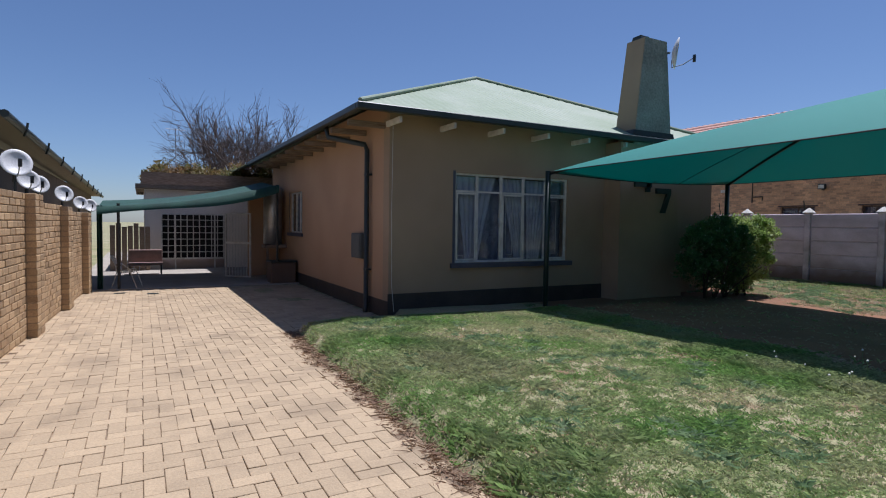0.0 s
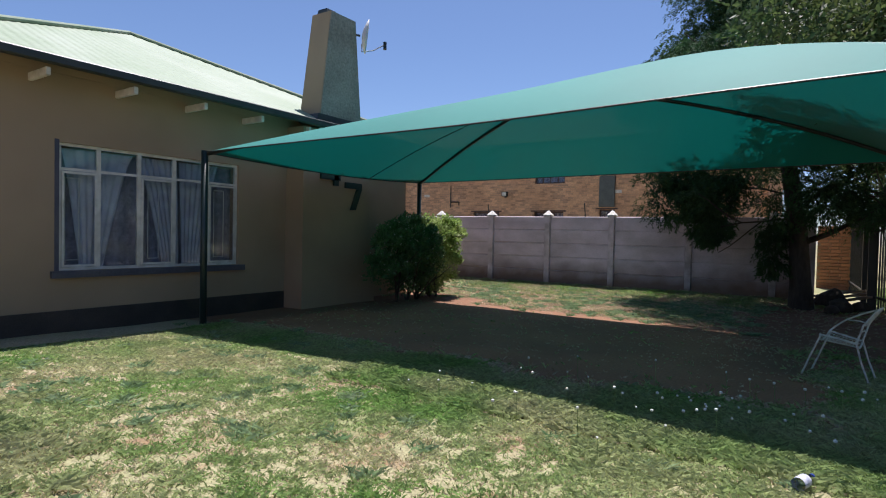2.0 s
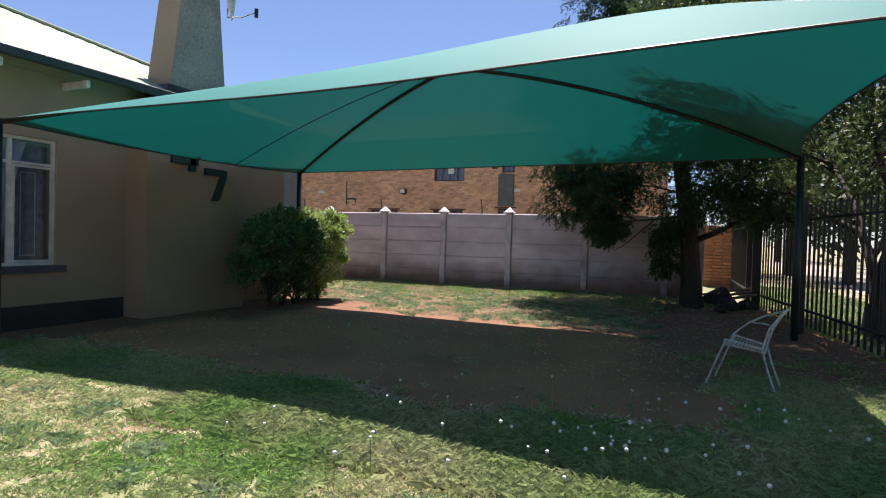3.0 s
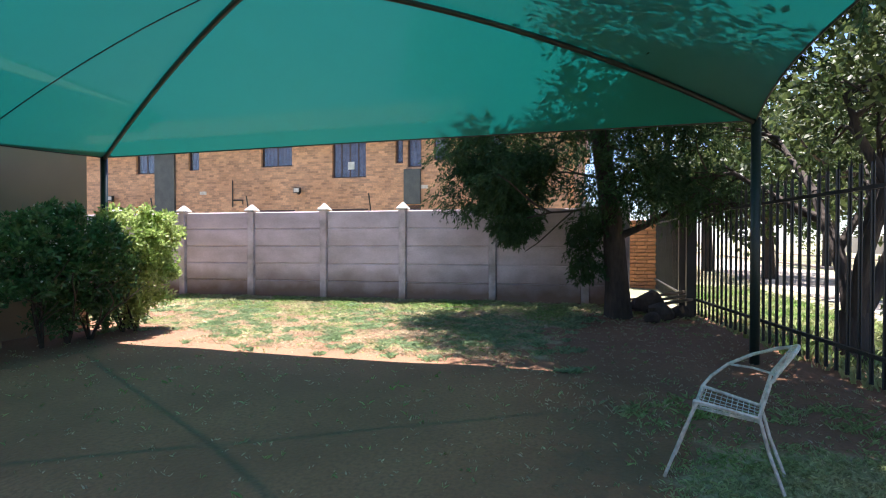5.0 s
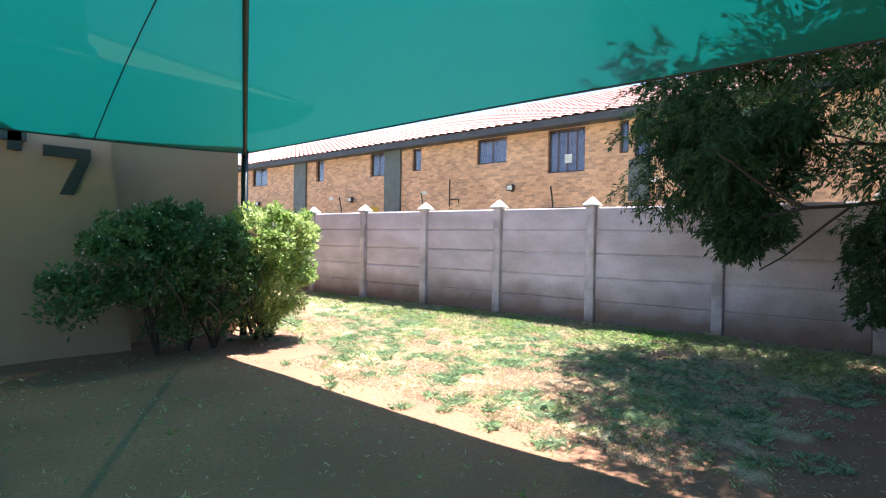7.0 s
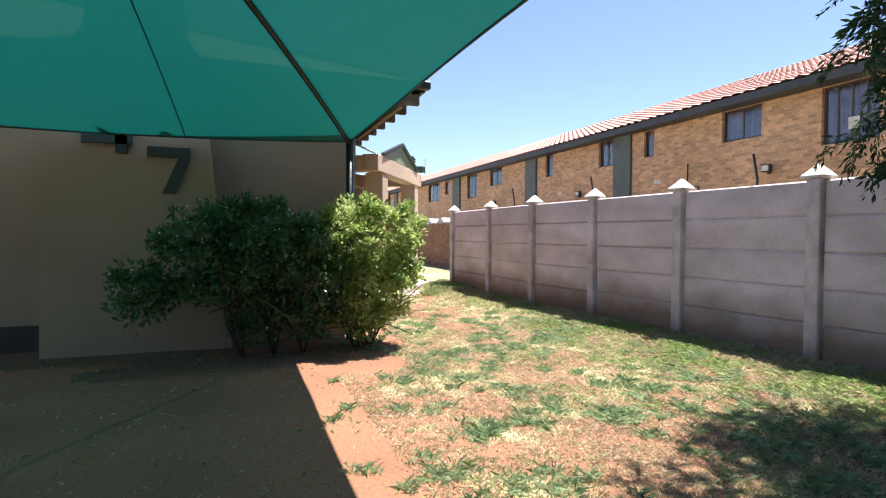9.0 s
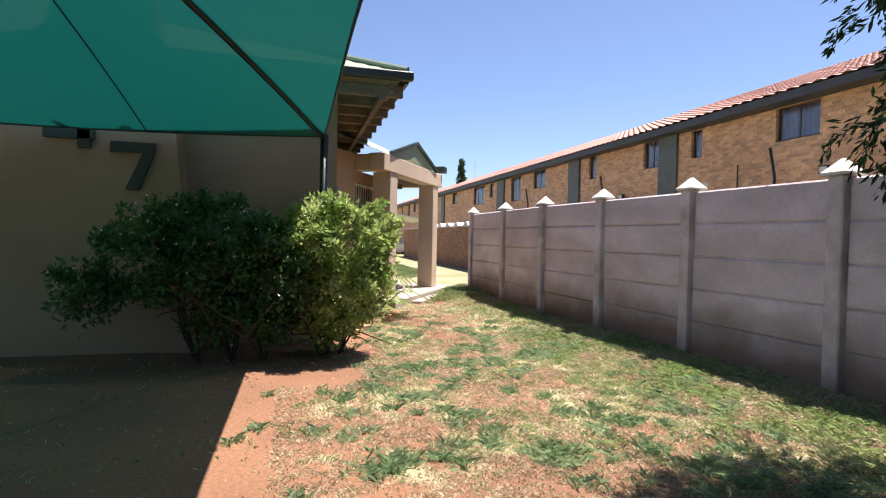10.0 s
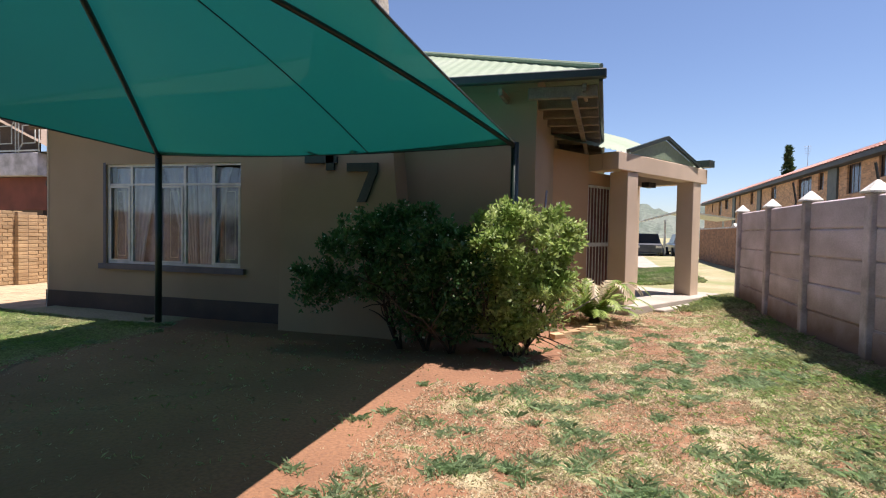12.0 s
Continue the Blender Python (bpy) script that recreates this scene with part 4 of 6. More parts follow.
def shrub(name, label, lobes, per, size, mat, stems, low=0.22, white_flecks=0):
    x, y = lobes[0][0][:2]
    t = thing(name, label, "shrub", (x, y, 0))
    b = bmesh.new()
    for sx, sy in stems:
        for _ in range(4):
            limb(b, (sx, sy, -0.05), (rng.normal() * 0.35, rng.normal() * 0.3, 1), 0.75, 0.018, 1, rng, 0.3, 3)
    put_under(part("woody_base", b, BARK, None, "thin woody stems"), t)
    cl = []
    for c, rx, ry, rz, n in lobes:
        for _ in range(n):
            d = rng.normal(size=3)
            d /= np.linalg.norm(d)
            q = rng.uniform(0.45, 1.0) ** 0.5
            cl.append(((c[0] + d[0] * rx * q, c[1] + d[1] * ry * q, max(low + rng.uniform(0, 0.08), c[2] + d[2] * rz * q)), rng.uniform(0.06, 0.17)))
        for _ in range(n // 3):
            d = rng.normal(size=3)
            d[2] = abs(d[2]) * 0.8
            d /= np.linalg.norm(d)
            for q in (0.95, 1.06, 1.17)[:1 + int(rng.integers(3))]:
                cl.append(((c[0] + d[0] * rx * q, c[1] + d[1] * ry * q, max(low, c[2] + d[2] * rz * q)), 0.05 + 0.03 * (1.2 - q)))
    cs, ns = clump_cloud(cl, per, rng, 1.15)
    ns[:, 2] += 0.3
    put_under(new("foliage", leaf_mesh("foliage", cs, ns, size, mat, rng, 0.8, 0.48)), t)
    # White flecks, in the daisy colour, stand in for glints on the leaves.
    if white_flecks:
        pick = rng.choice(len(cs), white_flecks, replace=False)
        ob = put_under(new("white_fleck", leaf_mesh("white_fleck", cs[pick] + ns[pick] * 0.05, ns[pick], 0.022, FLOWER, rng, 0.8, 0.9)), t)
        ob["kind"] = "stuff"
    return t


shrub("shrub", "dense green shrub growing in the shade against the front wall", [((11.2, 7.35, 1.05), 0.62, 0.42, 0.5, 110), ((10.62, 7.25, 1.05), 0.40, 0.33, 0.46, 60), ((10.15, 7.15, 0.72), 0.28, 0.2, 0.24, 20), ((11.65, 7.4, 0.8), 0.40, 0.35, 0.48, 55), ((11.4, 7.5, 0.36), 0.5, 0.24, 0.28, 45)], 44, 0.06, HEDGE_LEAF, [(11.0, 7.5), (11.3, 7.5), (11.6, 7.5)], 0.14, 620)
shrub("shrub", "rounded part of the shrub by the pole, sunlight put into its leaf colour", [((12.33, 7.55, 1.16), 0.56, 0.48, 0.52, 120), ((12.38, 7.55, 0.68), 0.48, 0.42, 0.42, 75), ((12.22, 7.62, 0.32), 0.30, 0.24, 0.24, 30)], 48, 0.058, SUN_LEAF, [(12.2, 7.6), (12.4, 7.7), (12.3, 7.5)], 0.08, 120)

# cycad with arching fronds
cycad = thing("cycad", "small cycad with arching green fronds in red soil", "plant", (13.05, 10.35, 0))
frond_c, frond_n = [], []
b = bmesh.new()
tube(b, [(13.05, 10.35, -0.05), (13.05, 10.35, 0.07)], [0.10, 0.07], 8)
put_under(part("stem", b, BARK), cycad)
for k in range(44):
    a = k * 2.4
    L = rng.uniform(0.55, 0.85)
    spine = [Vector((13.05 + math.cos(a) * L * s, 10.35 + math.sin(a) * L * s, 0.05 + (0.72, 0.45, 0.26)[k % 3] * math.sin(s * 2.4) * 0.8)) for s in np.linspace(0.05, 1, 9)]
    bm = tube(bmesh.new(), spine, [0.008 * (1 - 0.09 * i) for i in range(9)], 4, ends=False)
    side = Vector((-math.sin(a), math.cos(a), 0))
    for i in range(1, 9):
        for sgn in (-1, 1):
            for f in (0.0, 0.5):
                p = spine[i - 1].lerp(spine[i], f)
                tip = p + side * sgn * 0.14 * (1 - 0.06 * i) + (spine[i] - spine[i - 1]) * 0.8 + Vector((0, 0, -0.02))
                w = (spine[i] - spine[i - 1]) * 0.26
                bm.faces.new([bm.verts.new(q) for q in (p - w, p + w, tip)])
    put_under(part("frond", bm, CYCAD_LEAF if k % 6 else DRY_GRASS), cycad)

# bare tree and creeper at the back
rear_tree = thing("bare_tree", "leafless grey-brown tree with fine twigs behind the yard", "tree", (5.4, 28.0, 0))
bm = bmesh.new()
rng = np.random.default_rng(2)
for k in range(15):
    a = k * 0.7
    limb(bm, (5.4, 28.0, 1.6), (math.cos(a) * 0.62, math.sin(a) * 0.5, 1), 2.5, 0.08, 4, rng, 0.14, 4)
tube(bm, [(5.4, 28, -0.2), (5.4, 28, 1.7)], [0.25, 0.18], 8, ends=False)
put_under(part("bough", bm, TWIG, None, "fine bare twigs"), rear_tree)
creeper = thing("creeper", "yellowing and rust-coloured creeper over the outbuilding roof", "creeper", (3.2, 21.5, 2.4))
cl = [((rng.uniform(1.35, 6.6), rng.uniform(20.7, 22.6), 2.5 + 0.62 * rng.uniform(0, 1) ** 1.2 + 0.1 * rng.normal()), rng.uniform(0.15, 0.32)) for _ in range(330)]
cs, ns = clump_cloud(cl, 70, rng)
put_under(new("foliage", leaf_mesh("foliage", cs, ns, 0.13, RUST_LEAF, rng, 0.9, 0.5)), creeper)


# ---- small parts of the house ----
def drawn(name, bm, mat, label="", smooth=False):
    return hpart(name, bm, mat, None, label, smooth)


drawn("downpipe", tube(bmesh.new(), [(3.96, 9.75, 3.03), (3.98, 9.7, 2.86), (4.48, 9.25, 2.72), (4.5, 9.2, 2.62), (4.5, 9.2, 0.0), (4.46, 9.12, -0.1)], 0.045, 8), GUTTER, "dark rainwater downpipe", True)
for z in (0.6, 2.2):
    drawn("pipe_bracket", boxes((4.47, 9.13, z, 4.568, 9.27, z + 0.03)), GUTTER)
mb = drawn("meter_box", boxes((4.49, 9.47, 0.78, 4.569, 9.94, 1.22), bevel=0.008), GREY_PANEL, "grey electricity meter box")
part("box_door", boxes((4.478, 9.50, 0.81, 4.488, 9.91, 1.19)), GREY_PANEL, mb)
drawn("wall_wire", tube(bmesh.new(), [(4.62, 8.38, 3.0), (4.61, 8.385, 1.6), (4.62, 8.38, 0.4), (4.64, 8.33, 0.0)], 0.005, 4), WHITE, "thin white cable at the wall corner")


def digit(name, polys, label):
    bm = bmesh.new()
    for poly in polys:
        front = [bm.verts.new((x, 7.945, z)) for x, z in poly]
        back = [bm.verts.new((x, 7.99, z)) for x, z in poly]
        bm.faces.new(front)
        bm.faces.new(back[::-1])
        for k in range(len(poly)):
            j = (k + 1) % len(poly)
            bm.faces.new((front[k], front[j], back[j], back[k]))
    drawn(name, bm, GREEN_STEEL, label)


digit("house_number", [[(10.07, 2.06), (10.07, 2.165), (10.48, 2.165), (10.48, 2.06)], [(10.37, 2.06), (10.48, 2.06), (10.33, 1.68), (10.21, 1.68)]], "large dark metal numeral 7 on the chimney breast")
digit("house_number", [[(9.48, 2.17), (9.48, 2.26), (9.93, 2.26), (9.93, 2.17)], [(9.78, 2.08), (9.78, 2.36), (9.89, 2.36), (9.89, 2.08)], [(9.48, 2.26), (9.58, 2.26), (9.83, 2.36), (9.78, 2.36)]], "large dark metal numeral 4 on the chimney breast")

# satellite dish on the chimney


def dish(name, at, normal, radius, arm_end, label, group=""):
    t = thing(name, label, "satellite dish", at, group=group)
    nrm = Vector(normal).normalized()
    rot = nrm.to_track_quat("Z", "Y").to_matrix()
    bm = bmesh.new()
    rings = []
    for i in range(5):
        r = radius * i / 4
        z = 0.16 * radius * (i / 4) ** 2 * 2
        rings.append([bm.verts.new(rot @ Vector((r * math.cos(a), r * 1.08 * math.sin(a), z))) for a in (2 * math.pi * k / 20 for k in range(20))] if i else [bm.verts.new((0, 0, 0))])
    for k in range(20):
        bm.faces.new((rings[0][0], rings[1][k], rings[1][(k + 1) % 20]))
    for a, b in zip(rings[1:], rings[2:]):
        for k in range(20):
            bm.faces.new((a[k], b[k], b[(k + 1) % 20], a[(k + 1) % 20]))
    ob = part("reflector", bm, DISH_WHITE, t, "pale round reflector", True)
    sol = ob.modifiers.new("thickness", "SOLIDIFY")
    sol.thickness = 0.012
    end = Vector(arm_end) - Vector(at)
    low = rot @ Vector((0, -radius * 1.0, 0.12 * radius))
    if low.z > 0:
        low = rot @ Vector((0, radius * 1.0, 0.12 * radius))
    part("arm", tube(bmesh.new(), [low * 0.5, low, low.lerp(end, 0.5) + Vector((0, 0, -0.04)), end], 0.011, 6), DIRT_METAL, t)
    d = (end - low).normalized()
    part("receiver", tube(bmesh.new(), [end + Vector((0, 0, 0.05)), end - Vector((0, 0, 0.09))], 0.032, 8), BLACK_STEEL, t, "black receiver head")
    part("bracket", tube(bmesh.new(), [-nrm * 0.03, -nrm * 0.14, -nrm * 0.2 + Vector((0, 0, -0.1)), -nrm * 0.24 + Vector((0, 0, -0.22))], 0.022, 7), BLACK_STEEL, t)
    return t


dish("satellite_dish", (10.63, 8.16, 4.93), (0.6, -0.65, -0.1), 0.29, (11.06, 7.96, 4.86), "grey satellite dish bracketed to the chimney")


# ---- skewed rear wing with a porch ----
PU, PN, PA = Vector((0.517, 0.856, 0)), Vector((0.856, -0.517, 0)), Vector((13.354, 11.285, 0))
wing = thing("porch_wing", "skewed rear wing with a cream plastered entrance porch", "house wing", (14.2, 13.2, 0))


def wpart(name, bm, mat, parent=None, label=""):
    """Takes shapes drawn along the porch (s), behind its face (d) and up (z)."""
    for v in bm.verts:
        s, d, z = v.co
        v.co = PA + PU * s - PN * d + Vector((0, 0, z))
    ob = part(name, bm, mat, None, label)
    ob.parent = parent or wing
    if parent is None:
        ob.matrix_parent_inverse = wing.matrix_basis.inverted()
    return ob


PORCH = material("cream porch plaster", (0.60, 0.47, 0.35), (0.52, 0.40, 0.29), scale=1.2, rough=0.8, grain=120, bump=0.1, grain_mix=0.06)
wpart("beam", boxes((0, 0, 2.42, 3.53, 0.3, 2.72), bevel=0.01), PORCH, label="cream plastered porch beam")
wpart("beam", boxes((0, 0.3, 2.42, 0.3, 1.25, 2.70)), PORCH)
wpart("beam", boxes((3.25, 0.3, 2.42, 3.53, 1.9, 2.70)), PORCH)
for s, d in ((0.35, 0.02), (2.93, 0.02), (3.2, 1.5)):
    wpart("column", boxes((s, d, 0.13, s + 0.36, d + 0.34, 2.419), bevel=0.008), PORCH, label="square cream plastered column")
wpart("porch_floor", boxes((0.1, -0.22, -0.1, 3.9, 2.0, 0.13), bevel=0.015), SLAB, label="pale cement porch floor")
wpart("step", boxes((0.9, -0.42, -0.1, 3.7, -0.222, 0.05), bevel=0.012), SLAB)
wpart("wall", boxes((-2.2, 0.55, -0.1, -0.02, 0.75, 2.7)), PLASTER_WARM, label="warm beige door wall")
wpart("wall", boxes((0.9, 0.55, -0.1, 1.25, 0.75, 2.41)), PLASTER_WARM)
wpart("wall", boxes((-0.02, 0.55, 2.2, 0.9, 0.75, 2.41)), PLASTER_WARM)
door = wpart("door", boxes((-0.02, 0.68, 0.13, 0.9, 0.72, 2.2)), material("brown varnished door", (0.12, 0.045, 0.03), (0.17, 0.06, 0.04), scale=5, rough=0.5))
sgate = wpart("security_gate", boxes((-0.02, 0.555, 2.15, 0.9, 0.585, 2.19), (-0.02, 0.555, 1.12, 0.9, 0.585, 1.19), (-0.02, 0.555, 0.14, 0.9, 0.585, 0.18), (-0.02, 0.557, 0.14, 0.01, 0.583, 2.19), (0.87, 0.557, 0.14, 0.9, 0.583, 2.19)), WHITE, None, "white steel security gate")
for k in range(8):
    wpart("gate_bar", boxes((0.09 + 0.1 * k, 0.563, 0.16, 0.103 + 0.1 * k, 0.577, 2.17)), WHITE, sgate)
bm = bmesh.new()
n = 120
cols = []
for k in range(n + 1):
    s = -1.6 + 5.15 * k / n
    w = 0.008 * math.sin(k * math.pi / 2 + 0.5)
    cols.append([bm.verts.new((s, 0.05, 2.735 + w)), bm.verts.new((s, 1.9, 3.58 + w))])
for p, q in zip(cols, cols[1:]):
    bm.faces.new((p[0], q[0], q[1], p[1]))
wpart("roof_slope", bm, ROOF_GREEN, label="pale green corrugated porch roof")
bm = bmesh.new()
for d in (0.02, 0.06):
    bm.faces.new([bm.verts.new(p) for p in ((0.42, d, 2.735), (2.98, d, 2.735), (1.7, d, 3.10))])
wpart("gable", bm, ROOF_GREEN, label="small grey-green gable above the beam")
bm = bmesh.new()
tube(bm, [(0.3, 0.0, 2.75), (1.7, 0.0, 3.15)], 0.045, 4)
wpart("gable_trim", bm, GREEN_STEEL)
bm = bmesh.new()
tube(bm, [(3.1, 0.0, 2.75), (1.7, 0.0, 3.15)], 0.045, 4)
wpart("gable_trim", bm, GREEN_STEEL)
wpart("gutter", boxes((3.5, -0.05, 2.78, 3.75, 0.4, 2.92)), GREEN_STEEL)
wpart("porch_lamp", boxes((2.2, 0.6, 2.3, 2.5, 0.75, 2.4)), BLACK_STEEL)
wpart("wall_back", boxes((-2.2, 2.6, -0.1, 1.2, 2.8, 2.7)), PLASTER_WARM)
single("pipe", tube(bmesh.new(), [(12.38, 8.9, 1.2), (12.42, 8.9, 1.6), (12.42, 9.1, 1.9)], 0.015, 5), DIRT_METAL, "thin bent metal pipe on the side wall", "pipe")
for k in range(9):
    s = k / 8
    b = single("edging_brick", boxes((-0.11, -0.05, -0.03, 0.11, 0.05, 0.045), bevel=0.006), BRICK, "loose brick edging the flower bed", "brick", "edging bricks")
    b.matrix_basis = pose(12.62 + 0.75 * s, 8.78 + 1.5 * s, height(12.6 + 0.75 * s, 8.8 + 1.5 * s) + 0.02, random.Random(k).uniform(-8, 8), 4, 62 + random.Random(k + 9).uniform(-22, 22))

# ---- back of the plot: drive, brick wall, parked cars, hill ----
single("drive_rear", boxes((15.0, 17.2, -0.2, 18.0, 40.0, 0.10), (12.9, 24.0, -0.2, 14.998, 40.0, 0.10)), SLAB, "pale cement drive behind the porch", "drive", kind="structure")
rear_wall = single("wall_rear", boxes((17.85, 14.6, -0.2, 18.08, 33.0, 1.66)), brick_texture(material("brown face brick", (0.33, 0.17, 0.10), (0.26, 0.13, 0.075), scale=1.5, grain=40, bump=0), (1, 2)), "brown face-brick boundary wall along the drive", "wall", kind="structure")
single("coping", boxes((17.80, 14.6, 1.662, 18.13, 33.0, 1.72)), CONCRETE_POST, "grey coping on the brick wall", "coping", kind="structure")
single("scalloped_roof", rods([[(18.9, 23.0 + k * 1.5, 1.42), (20.6, 23.0 + k * 1.5, 1.42)] for k in range(6)], 0.55, 14), WHITE, "row of pale arched carport roofs behind the wall", "carport roof", kind="structure")
carport = thing("carport", "white pitched-roof carport on thin posts at the end of the drive", "carport", (17.0, 38.0, 0))
bm = bmesh.new()
for quad_pts in (((15.3, 2.15), (17.3, 2.72)), ((17.3, 2.72), (20.2, 2.3))):
    (xa, za), (xb, zb) = quad_pts
    low_pts = [bm.verts.new(p) for p in ((xa, 36.5, za), (xb, 36.5, zb), (xb, 42.0, zb), (xa, 42.0, za))]
    high_pts = [bm.verts.new(v.co + Vector((0, 0, 0.09))) for v in low_pts]
    bm.faces.new(high_pts)
    bm.faces.new(low_pts[::-1])
    for k in range(4):
        bm.faces.new((low_pts[k], low_pts[(k + 1) % 4], high_pts[(k + 1) % 4], high_pts[k]))
put_under(part("roof", bm, WHITE, None, "white pitched sheet roof"), carport)
for x in (13.7, 16.5, 19.6):
    put_under(part("post", tube(bmesh.new(), [(x, 36.7, 0), (x, 36.7, 2.22)], 0.06, 8), WHITE), carport)


def car(x, y, turn, colour, label):
    t = thing("parked_car", label, "car", (x, y, 0.0), turn, "cars in the carport")
    paint = material("car paint", colour, rough=0.25, bump=0, grain_mix=0.03)
    bm = boxes((-2.0, -0.82, 0.28, 2.0, 0.82, 0.85), bevel=0.09)
    part("body", bm, paint, t)
    part("cabin", frustum(bmesh.new(), (-1.1, -0.76, 1.2, 0.76), (-0.7, -0.6, 0.7, 0.6), 0.84, 1.42), paint, t)
    part("windscreen", frustum(bmesh.new(), (-1.12, -0.62, -1.0, 0.62), (-0.76, -0.52, -0.66, 0.52), 0.92, 1.36), DARK, t)
    for wx in (-1.25, 1.25):
        for wy in (-0.8, 0.8):
            w = part("wheel", tube(bmesh.new(), [(wx, wy - 0.1, 0.3), (wx, wy + 0.1, 0.3)], 0.3, 14), BLACK_STEEL, t)
            part("rim", tube(bmesh.new(), [(wx, wy - 0.11, 0.3), (wx, wy + 0.11, 0.3)], 0.17, 10), DIRT_METAL, w)
    for wy in (-0.6, 0.6):
        part("headlight", boxes((-2.02, wy - 0.16, 0.58, -1.99, wy + 0.16, 0.72)), WHITE, t)


car(15.6, 38.0, 88, (0.06, 0.07, 0.09), "dark parked car under the carport")
car(17.8, 38.5, 92, (0.55, 0.55, 0.55), "silver parked car under the carport")
bm = bmesh.new()
hill_pts = []
g = np.random.default_rng(8)
rows = []
for j in range(9):
    row = []
    for i in range(70):
        x = 24 + i * 2.6
        h = (13 + 5 * math.sin(i * 0.11) + 5 * math.sin(i * 0.31 + 1)) * math.sin(math.pi / 2 * j / 8)
        row.append(bm.verts.new((x, 260 + 14 * j + g.uniform(-2, 2), h + g.uniform(0, 1.8) * (j > 0))))
    rows.append(row)
for a, b in zip(rows, rows[1:]):
    for k in range(69):
        bm.faces.new((a[k], a[k + 1], b[k + 1], b[k]))
single("backdrop", bm, material("wooded far hill", (0.10, 0.13, 0.10), (0.15, 0.17, 0.14), scale=0.05, rough=1.0, grain=0.6, grain_mix=0.4), "hazy wooded hill beyond the houses", "hill", kind="structure")
cypress = thing("cypress_tree", "slim dark cypress rising beyond the flats", "tree", (28.6, 58.0, 0))
cl = [((28.6 + g.normal() * 0.4 * (1 - t), 58 + g.normal() * 0.4 * (1 - t), 1 + 8.3 * t), 0.62 * (1 - t) + 0.06) for t in np.linspace(0, 1, 60)]
cs, ns = clump_cloud(cl, 60, g)
ns[:, 2] += 1.0
put_under(new("crown", leaf_mesh("crown", cs, ns, 0.35, CONIFER_LEAF, g, 0.5, 0.35)), cypress)
put_under(part("trunk", tube(bmesh.new(), [(28.6, 58, -0.1), (28.6, 58, 2)], 0.15, 7), BARK), cypress)


def aerial(x, y, z0, z1, label):
    t = thing("tv_aerial", label, "aerial", (x, y, z0))
    part("mast", tube(bmesh.new(), [(0, 0, 0), (0, 0, z1 - z0)], 0.02, 6), DIRT_METAL, t)
    for k in range(4):
        z = z1 - z0 - 0.05 - 0.22 * k
        part("rod", tube(bmesh.new(), [(-0.35 + 0.05 * k, 0, z), (0.35 - 0.05 * k, 0.1, z)], 0.012, 5), DIRT_METAL, t)


aerial(30.1, 58.0, -0.1, 9.5, "thin television mast above the roofs")
aerial(2.35, 24.4, -0.1, 5.0, "thin television mast beside the outbuilding")

# ---- fittings on the flats ----


def floodlight(y, z, tilt=0):
    t = thing("floodlight", "small square floodlight on the brick wall", "floodlight", (FX - 0.12, y, z), group="wall floodlights")
    part("housing", boxes((-0.08, -0.13, -0.1, 0.04, 0.13, 0.1), bevel=0.01), BLACK_STEEL, t)
    part("lens", boxes((-0.088, -0.10, -0.07, -0.081, 0.10, 0.07)), WHITE, t)
    part("bracket", boxes((0.02, -0.03, -0.14, 0.117, 0.03, -0.09)), BLACK_STEEL, t)


for y, z in ((12.1, 3.05), (20.6, 2.95), (28.4, 3.0)):
    floodlight(y, z)
single("wall_pipe", rods([[(FX - 0.05, 14.9, 2.5), (FX - 0.05, 14.9, 3.5)], [(FX - 0.05, 14.9, 2.75), (FX - 0.05, 14.45, 2.75)], [(FX - 0.05, 14.45, 2.6), (FX - 0.05, 14.45, 2.75)]], 0.022, 6), BLACK_STEEL, "bent black pipe on the brick wall", "pipe")
single("notice_board", boxes((FX - 0.02, 18.9, 2.35, FX - 0.003, 19.5, 2.6)), material("yellow board paint", (0.55, 0.32, 0.03)), "small yellow board on the brick wall", "sign")
single("window_notice", boxes((FX + 0.085, 9.95, 3.75, FX + 0.089, 10.2, 4.02)), WHITE, "white paper notice in the flat window", "notice")
for y in (16.1, 22.0, 7.2):
    single("air_vent", boxes((FX - 0.02, y, 3.0, FX - 0.003, y + 0.3, 3.12)), WHITE, "small pale wall vent", "vent", "wall vents")
for y in (9.2, 13.35, 17.0, 5.6):
    b = 0.62 * y
    single("fence_bracket", tube(bmesh.new(), [(wall_x(b) + 0.06, b, 1.62), (wall_x(b) + 0.08, b, 1.85), (wall_x(b) + 0.04, b + 0.02, 2.12)], 0.014, 5), BLACK_STEEL, "black electric-fence bracket on the wall", "bracket", "fence brackets")

# ---- left boundary: brick wall, neighbour's roof and dishes ----
LW = pose(-0.11, 8.9, 0, 0, 0, -2.63)
left_wall = thing("wall_brick", "yellow-brown face-brick boundary wall with projecting piers", "wall", kind="structure")
left_wall.matrix_basis = LW
COURSE, LEN = 0.086, 0.232


def brick_mesh():
    return mesh_of("brick", boxes((-0.11, -0.106, -0.036, 0.0, 0.106, 0.036), bevel=0.004), BRICK)


def left_top(y):
    return 1.68 - 0.03 * (y + 1.0) if y > -2.2 else 1.73


